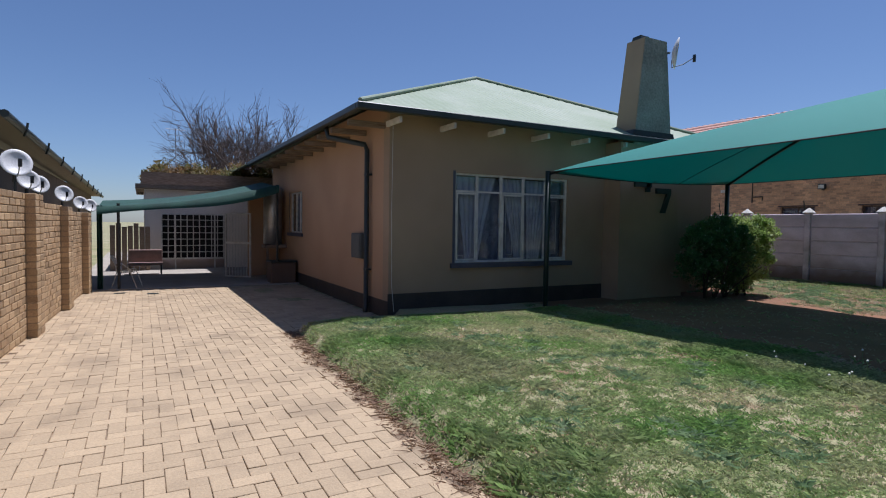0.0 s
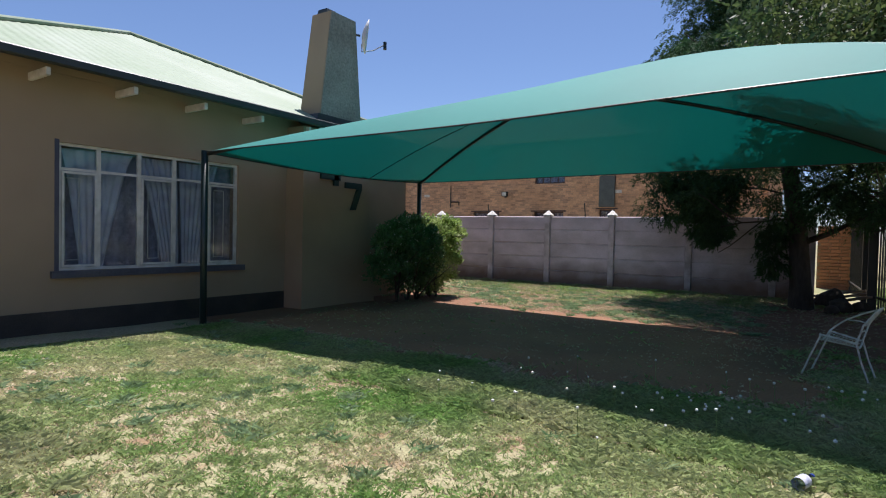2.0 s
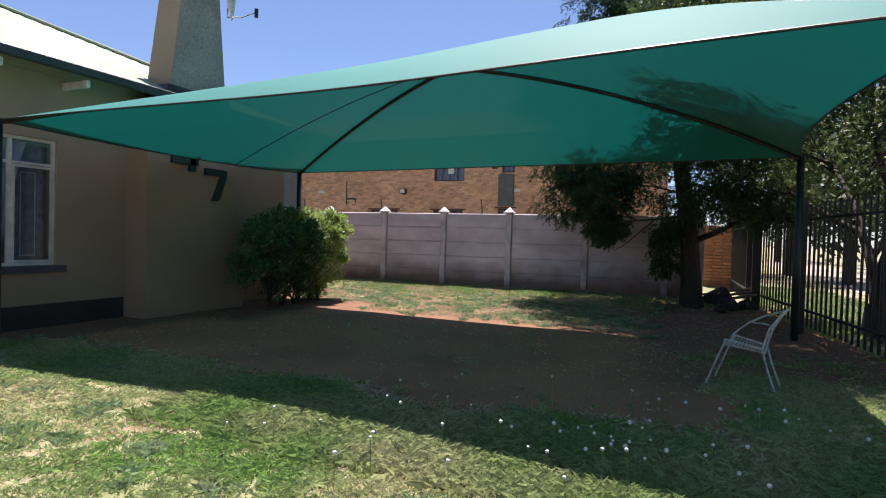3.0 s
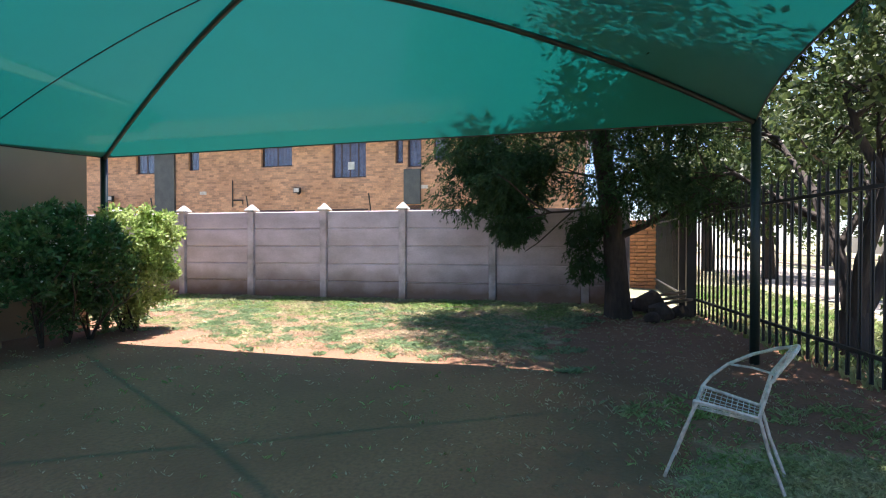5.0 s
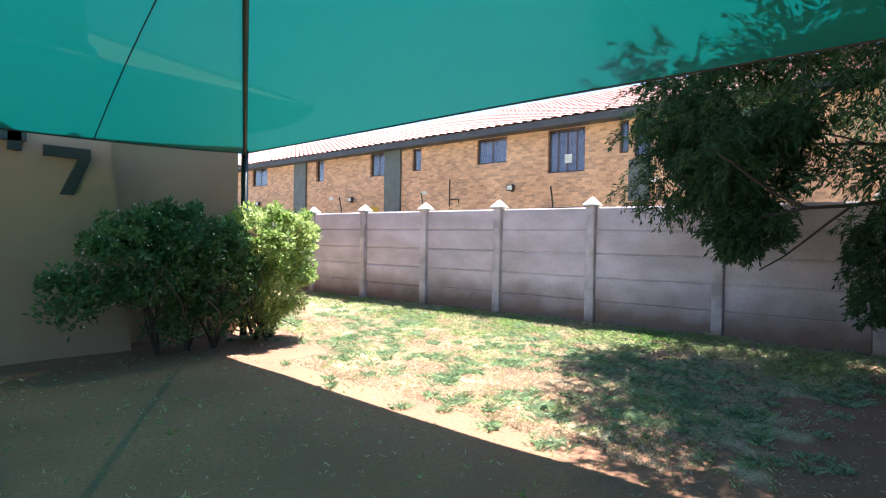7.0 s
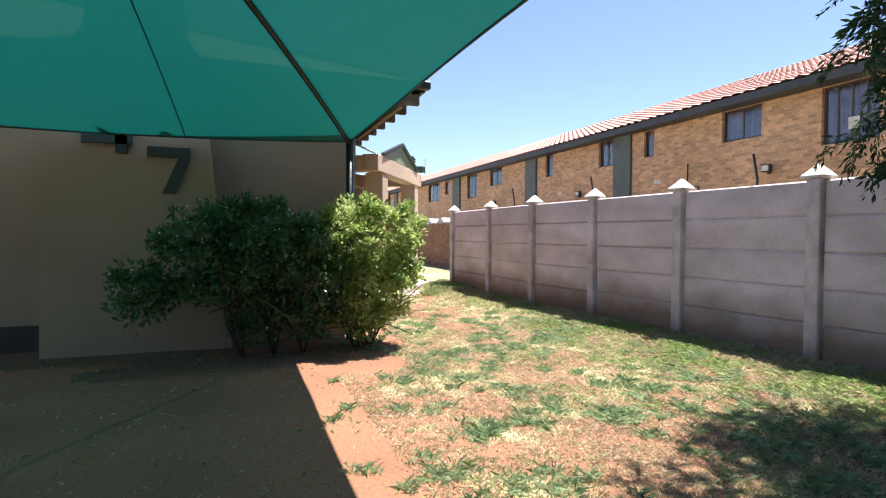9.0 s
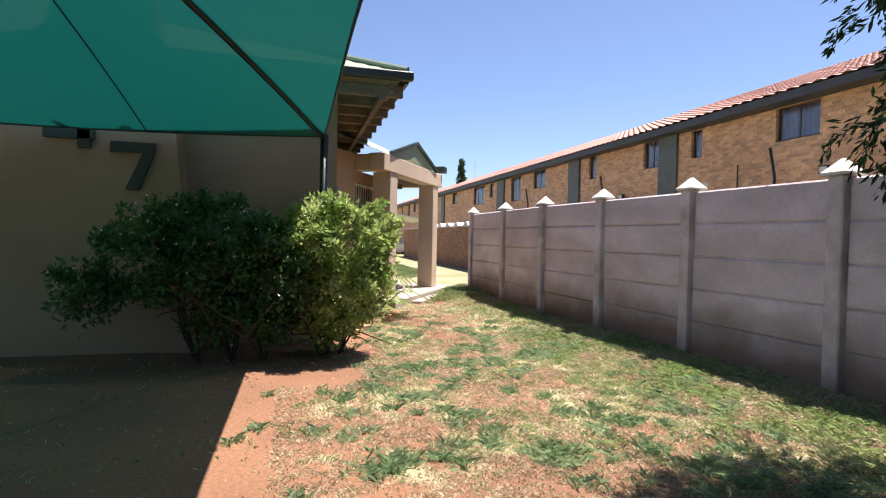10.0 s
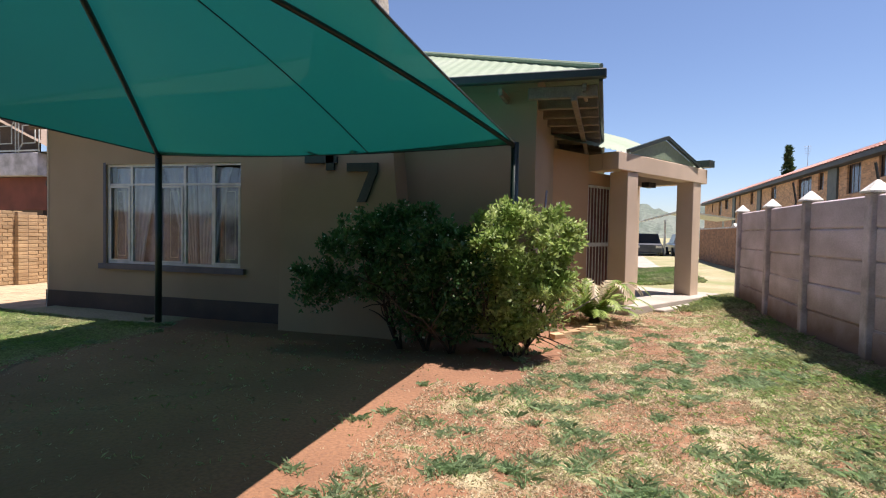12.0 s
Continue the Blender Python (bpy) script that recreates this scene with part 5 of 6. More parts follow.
mortar_bm = boxes((-0.22, -11.4, -0.4, -0.012, -2.2, 1.73), (-0.22, -2.2, -0.4, -0.012, 0.15, 1.68), (-0.22, 0.15, -0.4, -0.012, 2.6, 1.60), (-0.22, 2.6, -0.4, -0.012, 5.6, 1.52))
part("mortar", mortar_bm, MORTAR, left_wall)
near_bricks, far_bricks = [], []
for c in range(23):
    z = -0.18 + COURSE * (c + 0.5)
    k0 = -11.3
    j = 0
    while True:
        y = k0 + (j + (0.5 if c % 2 else 0.0)) * LEN
        j += 1
        if y > 5.4:
            break
        top = 1.73 if y < -2.2 else 1.68 if y < 0.15 else 1.60 if y < 2.6 else 1.52
        if z + 0.04 > top + 0.05:
            continue
        (near_bricks if -2.35 < y < 0.35 else far_bricks).append((0.0, y, z))
PIERS = (0.05, 2.42, 4.75)
pier_rows = []
for py in PIERS:
    top = {0.05: 1.72, 2.42: 1.62, 4.75: 1.54}[py]
    for c in range(23):
        z = -0.18 + COURSE * (c + 0.5)
        if z + 0.04 < top:
            pier_rows.append((0.115, py + 0.0, z))
            pier_rows.append((0.115, py + 0.23, z))
shared = brick_mesh()
rb = random.Random(3)


def lay(rows, parent, me, name):
    for x, y, z in rows:
        ob = new(name, me)
        ob.parent = parent
        ob.matrix_basis = pose(x + rb.uniform(-0.004, 0.004), y, z, rb.uniform(-0.6, 0.6), rb.uniform(-0.8, 0.8), rb.uniform(-0.5, 0.5))


def joined(rows, me, name, parent, mat):
    """The same piece many times, joined into one mesh."""
    n = len(me.vertices)
    co = np.empty(3 * n)
    me.vertices.foreach_get("co", co)
    co = co.reshape(-1, 3)
    polys = [tuple(p.vertices) for p in me.polygons]
    verts, faces = [], []
    for i, (x, y, z) in enumerate(rows):
        verts.extend((co + np.array((x + rb.uniform(-0.004, 0.004), y, z))).tolist())
        faces.extend([tuple(v + i * n for v in p) for p in polys])
    ob = new(name, fast_mesh(name, verts, faces, mat))
    ob.parent = parent
    ob["kind"] = "stuff"
    return ob


lay(near_bricks + [r for r in pier_rows if r[1] < 0.5], left_wall, shared, "brick")
joined(far_bricks + [r for r in pier_rows if r[1] >= 0.5], shared, "bricks", left_wall, BRICK)
for py in PIERS:
    part("pier_core", boxes((-0.01, py - 0.105, -0.3, 0.108, py + 0.335, {0.05: 1.70, 2.42: 1.60, 4.75: 1.52}[py])), MORTAR, left_wall)

neighbour = thing("neighbour_house", "long low house with a dark roof edge beyond the brick wall", "house", (-3.0, 25.0, 0))
NW = material("neighbour brown wall", (0.10, 0.065, 0.045), (0.14, 0.09, 0.06), scale=1.5)
put_under(part("wall", boxes((-1.7, 13.4, -0.2, -1.5, 40, 2.9)), NW), neighbour)
bm = bmesh.new()
quad(bm, (-1.0, 12.9, 3.32), (-1.0, 41, 2.92), (-5.0, 41, 4.6), (-5.0, 12.9, 5.0))
quad(bm, (-1.0, 12.9, 3.26), (-1.0, 41, 2.86), (-1.7, 41, 2.86), (-1.7, 12.9, 3.26))
put_under(part("roof", bm, WOOD_DARK), neighbour)
put_under(part("gutter", tube(bmesh.new(), [(-0.97, 12.8, 3.26), (-0.97, 41, 2.86)], 0.075, 8), GUTTER), neighbour)
put_under(part("end_wall", boxes((-5.0, 13.2, -0.2, -1.7, 13.39, 3.3)), NW), neighbour)
for k in range(9):
    y = 14.5 + 3.0 * k
    z = 3.22 - 0.0143 * (y - 12.9)
    put_under(part("gutter_bracket", tube(bmesh.new(), [(-0.95, y, z - 0.12), (-0.9, y, z), (-0.88, y + 0.02, z + 0.16)], 0.025, 6), GUTTER), neighbour)
for y, z, r in ((12.98, 2.38, 0.25), (14.2, 2.16, 0.2), (15.5, 2.14, 0.2), (20.0, 2.12, 0.24), (25.0, 2.0, 0.24), (29.5, 2.0, 0.28)):
    dish("satellite_dish", (-0.85, y, z), (0.35, -1.0, 0.45), r, (-0.72, y - 0.42, z + 0.02), "white satellite dish above the brick boundary wall", "neighbour dishes")
    single("dish_pole", tube(bmesh.new(), [(-0.9, y + 0.22, -0.2), (-0.9, y + 0.22, z - 0.15)], 0.025, 6), BLACK_STEEL, "steel pole carrying a satellite dish", "pole", "dish poles")

# raised stoep at the neighbour's near end, with a patterned railing
put_under(part("recess_wall", boxes((-5.0, 13.16, 3.26, -1.75, 13.198, 4.45)), NW), neighbour)
put_under(part("stoep_slab", boxes((-5.0, 12.86, 2.62, -1.45, 13.198, 3.24), bevel=0.02), CONCRETE_POST, None, "pale stoep edge"), neighbour)
put_under(part("dado", boxes((-5.0, 13.15, 1.7, -1.5, 13.198, 2.60)), material("red oxide paint", (0.22, 0.06, 0.04), (0.16, 0.045, 0.03)), None, "red oxide painted dado"), neighbour)
for k in range(4):
    x = -4.75 + 0.85 * k
    rr = [[(x, 12.92, 3.24), (x, 12.92, 4.22)], [(x + 0.14, 12.92, 3.5), (x + 0.14, 12.92, 3.98)], [(x + 0.14, 12.92, 3.5), (x + 0.6, 12.92, 3.5)], [(x + 0.6, 12.92, 3.5), (x + 0.6, 12.92, 3.98)], [(x + 0.14, 12.92, 3.98), (x + 0.6, 12.92, 3.98)], [(x, 12.92, 3.3), (x + 0.14, 12.92, 3.5)], [(x + 0.74, 12.92, 4.18), (x + 0.6, 12.92, 3.98)], [(x + 0.74, 12.92, 3.24), (x + 0.74, 12.92, 4.22)]]
    put_under(part("railing_panel", rods(rr, 0.016, 4), WHITE, None, "white steel railing with square scrolls" if k == 0 else ""), neighbour)
for z in (3.30, 4.22):
    put_under(part("rail", boxes((-5.0, 12.90, z - 0.02, -1.5, 12.94, z + 0.02)), WHITE), neighbour)

# ---- carport end of the drive ----
single("floor_slab", boxes((-0.2, 13.95, -0.3, 4.56, 30, -0.085)), SLAB, "dark cement slab at the end of the drive", "slab", kind="structure")
out = thing("outbuilding", "pale plastered outbuilding with a wide white barred gate", "outbuilding", (3.0, 20, 0))
LIGHT = material("pale outbuilding plaster", (0.74, 0.69, 0.62), (0.64, 0.58, 0.51), scale=1.0)
put_under(part("wall", pierced(1.24, 6.0, -0.3, 2.36, [(1.68, 3.55, -0.14, 1.63)], lambda u, d, z: (u, 19.5 + d, z), 0.22), LIGHT), out)
put_under(part("wall", boxes((1.24, 19.73, -0.3, 1.45, 24, 2.36)), LIGHT), out)
# The shade behind the barred gate is painted as a near-black sheet.
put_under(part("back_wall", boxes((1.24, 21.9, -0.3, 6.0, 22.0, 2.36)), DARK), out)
put_under(part("roof", boxes((1.0, 19.3, 2.365, 6.2, 24.2, 2.5)), WOOD_DARK, None, "dark roof edge"), out)
put_under(part("parapet", boxes((1.15, 20.4, 2.5, 6.0, 20.6, 2.95)), WOOD_DARK), out)
gate = put_under(part("gate_frame", boxes((1.68, 19.46, -0.14, 1.72, 19.50, 1.63), (3.51, 19.46, -0.14, 3.55, 19.50, 1.63), (1.72, 19.46, 1.59, 3.51, 19.50, 1.63), (1.72, 19.46, -0.14, 3.51, 19.50, -0.10), (1.72, 19.46, 0.2, 3.51, 19.50, 0.25), (2.06, 19.46, -0.1, 2.1, 19.50, 1.59), (3.2, 19.46, -0.1, 3.24, 19.50, 1.59)), WHITE, None, "white steel gate frame"), out)
for k in range(10):
    part("gate_bar", boxes((1.88 + 0.178 * k - 0.013, 19.47, 0.25, 1.88 + 0.178 * k + 0.013, 19.49, 1.59)), WHITE, gate)
for k in range(6):
    part("gate_rail", boxes((1.72, 19.472, 0.42 + 0.2 * k, 3.51, 19.488, 0.443 + 0.2 * k)), WHITE, gate)
part("gate_panel", boxes((1.72, 19.475, -0.1, 3.51, 19.485, 0.2)), CONCRETE_POST, gate)
open_gate = thing("security_gate", "open white steel gate with upright bars", "gate", (3.1, 15.9, -0.1), -45)
part("gate_frame", boxes((0, -0.02, 0.05, 0.03, 0.02, 1.72), (0.74, -0.02, 0.05, 0.77, 0.02, 1.72), (0.03, -0.02, 1.69, 0.74, 0.02, 1.72), (0.03, -0.02, 0.05, 0.74, 0.02, 0.08), (0.03, -0.02, 0.92, 0.74, 0.02, 0.97)), WHITE, open_gate)
for k in range(7):
    part("gate_bar", tube(bmesh.new(), [(0.12 + 0.088 * k, 0, 0.08), (0.12 + 0.088 * k, 0, 1.69)], 0.008, 5), WHITE, open_gate)
hpart("side_wall", boxes((3.75, 16.3, -0.3, 4.569, 16.5, 2.35)), PLASTER_WARM)
net = thing("shade_net", "sagging dark green shade net over the end of the drive", "shade net", (2.2, 14.0, 1.7))
NET = material("old green shade net", (0.015, 0.07, 0.05), (0.01, 0.045, 0.035), scale=3, rough=0.8)
bm = bmesh.new()
rows = []
for j in range(7):
    row = []
    for i in range(25):
        u = i / 24
        z = 1.72 + 0.62 * u - 0.12 * math.sin(math.pi * u) - (0.22 - 0.05 * math.sin(6 * u) if j == 0 else 0) - 0.06 * math.sin(j * 1.1)
        row.append(bm.verts.new((0.33 + 3.75 * u, 14.0 + (0 if j < 2 else (j - 1) * 0.75), z + 0.03 * max(0, j - 1))))
    rows.append(row)
for a, b in zip(rows, rows[1:]):
    for k in range(24):
        bm.faces.new((a[k], a[k + 1], b[k + 1], b[k]))
put_under(part("cloth", bm, NET, None, "torn dark green net", True), net)
bm = bmesh.new()
cols = [[bm.verts.new((0.32 + 0.012 * i, 14.15 + 0.05 * math.sin(i * 1.3), z)) for z in (-0.1, 0.8, 1.7)] for i in range(10)]
for p, q in zip(cols, cols[1:]):
    for k in range(2):
        bm.faces.new((p[k], q[k], q[k + 1], p[k + 1]))
put_under(part("hanging_side", bm, NET), net)
put_under(part("pole", tube(bmesh.new(), [(0.72, 14.1, -0.1), (0.72, 14.1, 1.75)], 0.03, 7), BLACK_STEEL), net)
put_under(part("pole", tube(bmesh.new(), [(4.05, 14.1, -0.1), (4.05, 14.1, 2.3)], 0.03, 7), BLACK_STEEL), net)
screen = thing("timber_screen", "weathered timber plank screen under the net", "screen", (0.9, 19.0, -0.1))
for k in range(7):
    part("plank", boxes((-0.55 + 0.15 * k, -0.02, 0, -0.42 + 0.15 * k, 0.02, 1.35 + 0.06 * math.sin(k * 2)), bevel=0.004), WOOD_DARK, screen)
bench = thing("garden_bench", "old metal bench with a faded pink back panel", "bench", (1.25, 17.6, -0.09))
PINK = material("faded pink vinyl", (0.33, 0.22, 0.19), (0.25, 0.17, 0.15), scale=5)
part("back_panel", boxes((-0.42, 0.2, 0.3, 0.42, 0.26, 0.68), bevel=0.02), PINK, bench)
part("seat", boxes((-0.42, -0.2, 0.26, 0.42, 0.2, 0.33), bevel=0.02), PINK, bench)
for x in (-0.38, 0.38):
    for y in (-0.18, 0.22):
        part("leg", tube(bmesh.new(), [(x, y, 0), (x, y, 0.27)], 0.02, 6), BLACK_STEEL, bench)
heater = thing("water_heater", "grey upright geyser cylinder on the side wall", "water heater", (4.25, 15.6, 0.8))
part("cylinder", tube(bmesh.new(), [(0, 0, 0), (0, 0, 0.02), (0, 0, 1.5), (0, 0, 1.55)], [0.2, 0.24, 0.24, 0.2], 18), DIRT_METAL, heater, "", True)
part("shelf", boxes((-0.25, -0.25, -0.09, 0.318, 0.25, -0.003)), WOOD_DARK, heater)
part("support", boxes((-0.2, -0.2, -0.9, -0.14, -0.14, -0.091)), WOOD_DARK, heater)
bin_ob = thing("storage_crate", "dark crate standing by the side wall", "crate", (4.2, 14.3, -0.085))
part("body", boxes((-0.3, -0.25, 0, 0.3, 0.25, 0.5), bevel=0.02), NW, bin_ob)
part("lid", boxes((-0.32, -0.27, 0.502, 0.32, 0.27, 0.54), bevel=0.01), GUTTER, bin_ob)
for x, y in ((0.75, 13.4), (1.35, 13.1)):
    single("drain_cover", boxes((x - 0.1, y - 0.07, -0.104, x + 0.1, y + 0.07, -0.096)), GUTTER, "small dark drain cover in the paving", "drain cover", "drain covers")


# ---- wire garden chairs ----
def wire_chair(at, turn, label):
    """Old bent-rod garden chair with a dished wire-mesh seat and a mesh back, one arm left; it faces its own -y."""
    t = thing("wire_chair", label, "chair", at, turn, "wire garden chairs")
    R, W = 0.0085, 0.0022

    def seat_at(u, v):
        half = 0.165 - 0.045 * v
        return (u * half, -0.14 + 0.28 * v - 0.02 * (1 - u * u) * (1 - v), 0.41 - 0.055 * v - 0.075 * (1 - u * u) * (1 - 0.3 * v))
    rim = [seat_at(-1, v / 4) for v in range(5)] + [seat_at(u / 4, 1) for u in range(-3, 4)] + [seat_at(1, 1 - v / 4) for v in range(5)]
    part("seat_frame", tube(bmesh.new(), rim, R, 6), CHAIR_WHITE, t)
    part("front_rail", tube(bmesh.new(), [seat_at(u / 5, 0) for u in range(-5, 6)], R, 6), CHAIR_WHITE, t)
    bm = bmesh.new()
    for k in range(-6, 7):
        tube(bm, [seat_at(k / 7, v / 5) for v in range(6)], W, 4)
    for j in range(1, 11):
        tube(bm, [seat_at(u / 5, j / 11) for u in range(-5, 6)], W, 4)
    m = part("seat_mesh", bm, CHAIR_WHITE, t, "woven wire seat")
    m["kind"] = "stuff"

    def back_at(u, v):
        return (u * (0.112 - 0.006 * v), 0.185 + 0.095 * v + 0.02 * (1 - u * u), 0.53 + 0.145 * v + 0.022 * (1 - u * u) * v)
    for s in (-1, 1):
        part("back_strut", tube(bmesh.new(), [(s * 0.12, 0.14, 0.36), (s * 0.115, 0.165, 0.45), back_at(s, 0), back_at(s, 1)], R, 6), CHAIR_WHITE, t)
        part("leg", tube(bmesh.new(), [(s * 0.16, -0.13, 0.405), (s * 0.17, -0.19, 0.25), (s * 0.165, -0.28, 0.0)], R, 6), CHAIR_WHITE, t)
        part("leg", tube(bmesh.new(), [(s * 0.12, 0.14, 0.36), (s * 0.13, 0.18, 0.2), (s * 0.14, 0.25, 0.0)], R, 6), CHAIR_WHITE, t)
    part("back_frame", tube(bmesh.new(), [back_at(u / 4, 1) for u in range(-4, 5)], R, 6), CHAIR_WHITE, t)
    part("back_rail", tube(bmesh.new(), [back_at(u / 4, 0) for u in range(-4, 5)], 0.006, 6), CHAIR_WHITE, t)
    bm = bmesh.new()
    for k in range(-7, 8):
        tube(bm, [back_at(k / 8, v / 3) for v in range(4)], W, 4)
    for j in range(1, 10):
        tube(bm, [back_at(u / 4, j / 10) for u in range(-4, 5)], W, 4)
    m = part("back_mesh", bm, CHAIR_WHITE, t, "woven wire back")
    m["kind"] = "stuff"
    part("stretcher", tube(bmesh.new(), [(-0.114, 0.168, 0.465), (0.114, 0.168, 0.465)], 0.007, 6), CHAIR_WHITE, t)
    part("arm_rest", tube(bmesh.new(), [(-0.165, -0.14, 0.41), (-0.215, -0.1, 0.46), (-0.24, -0.02, 0.53), (-0.22, 0.10, 0.60), (-0.17, 0.21, 0.65), back_at(-1, 1)], R, 6), CHAIR_WHITE, t)
    part("arm_brace", tube(bmesh.new(), [(-0.24, -0.02, 0.53), (-0.18, 0.1, 0.535), back_at(-1, 0)], 0.006, 6), CHAIR_WHITE, t)
    return t


wire_chair((9.42, 0.79, 0.0), 165.5, "white rusting wire garden chair with one arm under the shade sail")
wire_chair((0.85, 14.35, -0.085), 70, "white wire garden chair under the green net")

# ---- palisade fence, gate posts and the street ----
fence = thing("palisade_fence", "black steel palisade fence along the street", "fence", (10, -1.2, 0))


def fence_y(x):
    return 0.15 - 0.16 * (15.85 - x) if x < 15.85 else 0.15 + 0.03 * (x - 15.85)


pale_bm = bmesh.new()
box(pale_bm, -0.016, -0.004, 0.08, 0.016, 0.004, 1.80)
box(pale_bm, -0.003, 0.004, 0.08, 0.003, 0.022, 1.80)
tip_bm = [pale_bm.verts.new(p) for p in ((-0.016, 0, 1.80), (0.016, 0, 1.80), (0, 0, 1.92))]
pale_bm.faces.new(tip_bm)
pale_me = mesh_of("pale", pale_bm, BLACK_STEEL)
x = -2.0
while x < 20.4:
    if abs(x - 15.68) > 0.25:
        ob = new("pale", pale_me)
        ob.parent = fence
        ob.matrix_basis = fence.matrix_basis.inverted() @ pose(x, fence_y(x), 0.02, 0, random.Random(int(x * 100)).uniform(-0.7, 0.7), 9)
    x += 0.155 if x < 15.8 else 0.14
for z in (0.33, 1.62):
    for a, b in ((-2.2, 15.45), (15.9, 20.4)):
        put_under(part("rail", tube(bmesh.new(), [(a, fence_y(a) + 0.03, z), (b, fence_y(b) + 0.03, z)], 0.022, 4), BLACK_STEEL), fence)
for x, w in ((15.87, 0.07), (15.47, 0.07), (9.75, 0.075), (5.6, 0.06), (0.6, 0.06), (20.45, 0.06), (13.2, 0.035)):
    y = fence_y(x)
    put_under(part("fence_post", boxes((x - w, y - w + 0.08, -0.2, x + w, y + w + 0.08, 1.93)), BLACK_STEEL), fence)
pillar = thing("brick_pillar", "orange face-brick gate pillar in the sun", "pillar", (20.9, 1.0, 0))
rows = [(20.45, 0.55 + 0.116 + 0.232 * j + (0.0 if c % 2 else 0.0), 0.043 + COURSE * c) for c in range(22) for j in range(5)]
put_under(part("core", boxes((20.36, 0.27, -0.2, 21.2, 1.0, 1.72)), MORTAR), pillar)
ob_br = mesh_of("brick", boxes((-0.11, -0.106, -0.036, 0.0, 0.106, 0.036), bevel=0.004), material("orange pillar brick", (0.42, 0.19, 0.085), (0.34, 0.15, 0.07), scale=3, vary=0.2))
for c in range(20):
    for j in range(3):
        ob = new("brick", ob_br)
        ob.parent = pillar
        ob.matrix_basis = pillar.matrix_basis.inverted() @ pose(20.352, 0.38 + 0.224 * j + (0.05 if c % 2 else -0.0), 0.043 + COURSE * c, 0, 0, 0)
single("drive_neighbour", boxes((16.0, 0.45, -0.2, 20.3, 1.4, 0.03)), SLAB, "pale cement apron beside the pillar", "drive", kind="structure")
single("road", boxes((-80, -15.0, -0.3, 90, -8.0, -0.03)), material("pale dusty tar road", (0.34, 0.31, 0.28), (0.27, 0.25, 0.225), scale=0.5, rough=0.95), "pale sun-bleached tar road", "road", kind="structure")
for y0, y1 in ((-8.0, -7.8), (-15.2, -15.0)):
    single("kerb", boxes((-80, y0, -0.3, 90, y1, 0.10), bevel=0.02), CONCRETE_POST, "low concrete kerb", "kerb", kind="structure")
single("wall_far", boxes((-60, -24.2, -0.2, 80, -24.0, 1.8)), material("far wall plaster", (0.30, 0.27, 0.23), (0.24, 0.21, 0.18), scale=0.4), "plastered wall across the road", "wall", kind="structure")
single("pavement_path", boxes((-60, -6.6, -0.2, 60, -2.9, 0.015)), material("sandy verge path", (0.42, 0.36, 0.29), (0.34, 0.28, 0.22), scale=0.8, rough=0.95), "sandy footpath on the verge", "path", kind="structure")
rk = random.Random(6)
for k, (x, y, s) in enumerate(((15.6, 0.72, 0.24), (15.2, 0.62, 0.2), (15.95, 0.85, 0.2), (15.4, 0.3, 0.16), (14.9, 0.75, 0.12))):
    bm = bmesh.new()
    bmesh.ops.create_icosphere(bm, subdivisions=2, radius=s)
    for v in bm.verts:
        v.co *= 1 + 0.35 * noise.noise(v.co * 5 + Vector((k, 0, 0)))
        v.co.z *= 1.15 if k == 0 else 0.8
    r = single("rock", bm, BARK, "dark rock lying beside the trunk", "rock", "rocks by the trunk")
    r.matrix_basis = pose(x, y, s * 0.55 + 0.03, 0, 0, k * 40)
for k in range(3):
    b = single("timber_offcut", boxes((-0.6, -0.05, -0.02, 0.6, 0.05, 0.02), bevel=0.004), WOOD_DARK, "grey timber offcut leaning on the rocks", "timber", "timber offcuts")
    b.matrix_basis = pose(15.75 + 0.1 * k, 0.5 + 0.12 * k, 0.22 + 0.04 * k, 0, 12, 30 + 14 * k)

# ---- litter ----
bottle = thing("plastic_bottle", "empty clear plastic bottle with a blue cap on the grass", "bottle", (6.25, 1.04, 0.06), 35)
bottle.matrix_basis = pose(6.25, 1.04, 0.06, 90, 0, 70)
part("body", tube(bmesh.new(), [(0, 0, -0.1), (0, 0, -0.09), (0, 0, 0.05), (0, 0, 0.09), (0, 0, 0.105)], [0.028, 0.033, 0.033, 0.015, 0.013], 14), BOTTLE_GLASS, bottle, "", True)
part("label_band", tube(bmesh.new(), [(0, 0, -0.05), (0, 0, 0.03)], 0.0337, 14, ends=False), material("faded label", (0.62, 0.62, 0.66), (0.35, 0.37, 0.5), scale=30), bottle, "faded paper label", True)
part("bottle_cap", tube(bmesh.new(), [(0, 0, 0.104), (0, 0, 0.12)], 0.015, 10), material("blue plastic cap", (0.03, 0.06, 0.3), rough=0.4), bottle)

# ---- grass ----
rng = np.random.default_rng(21)


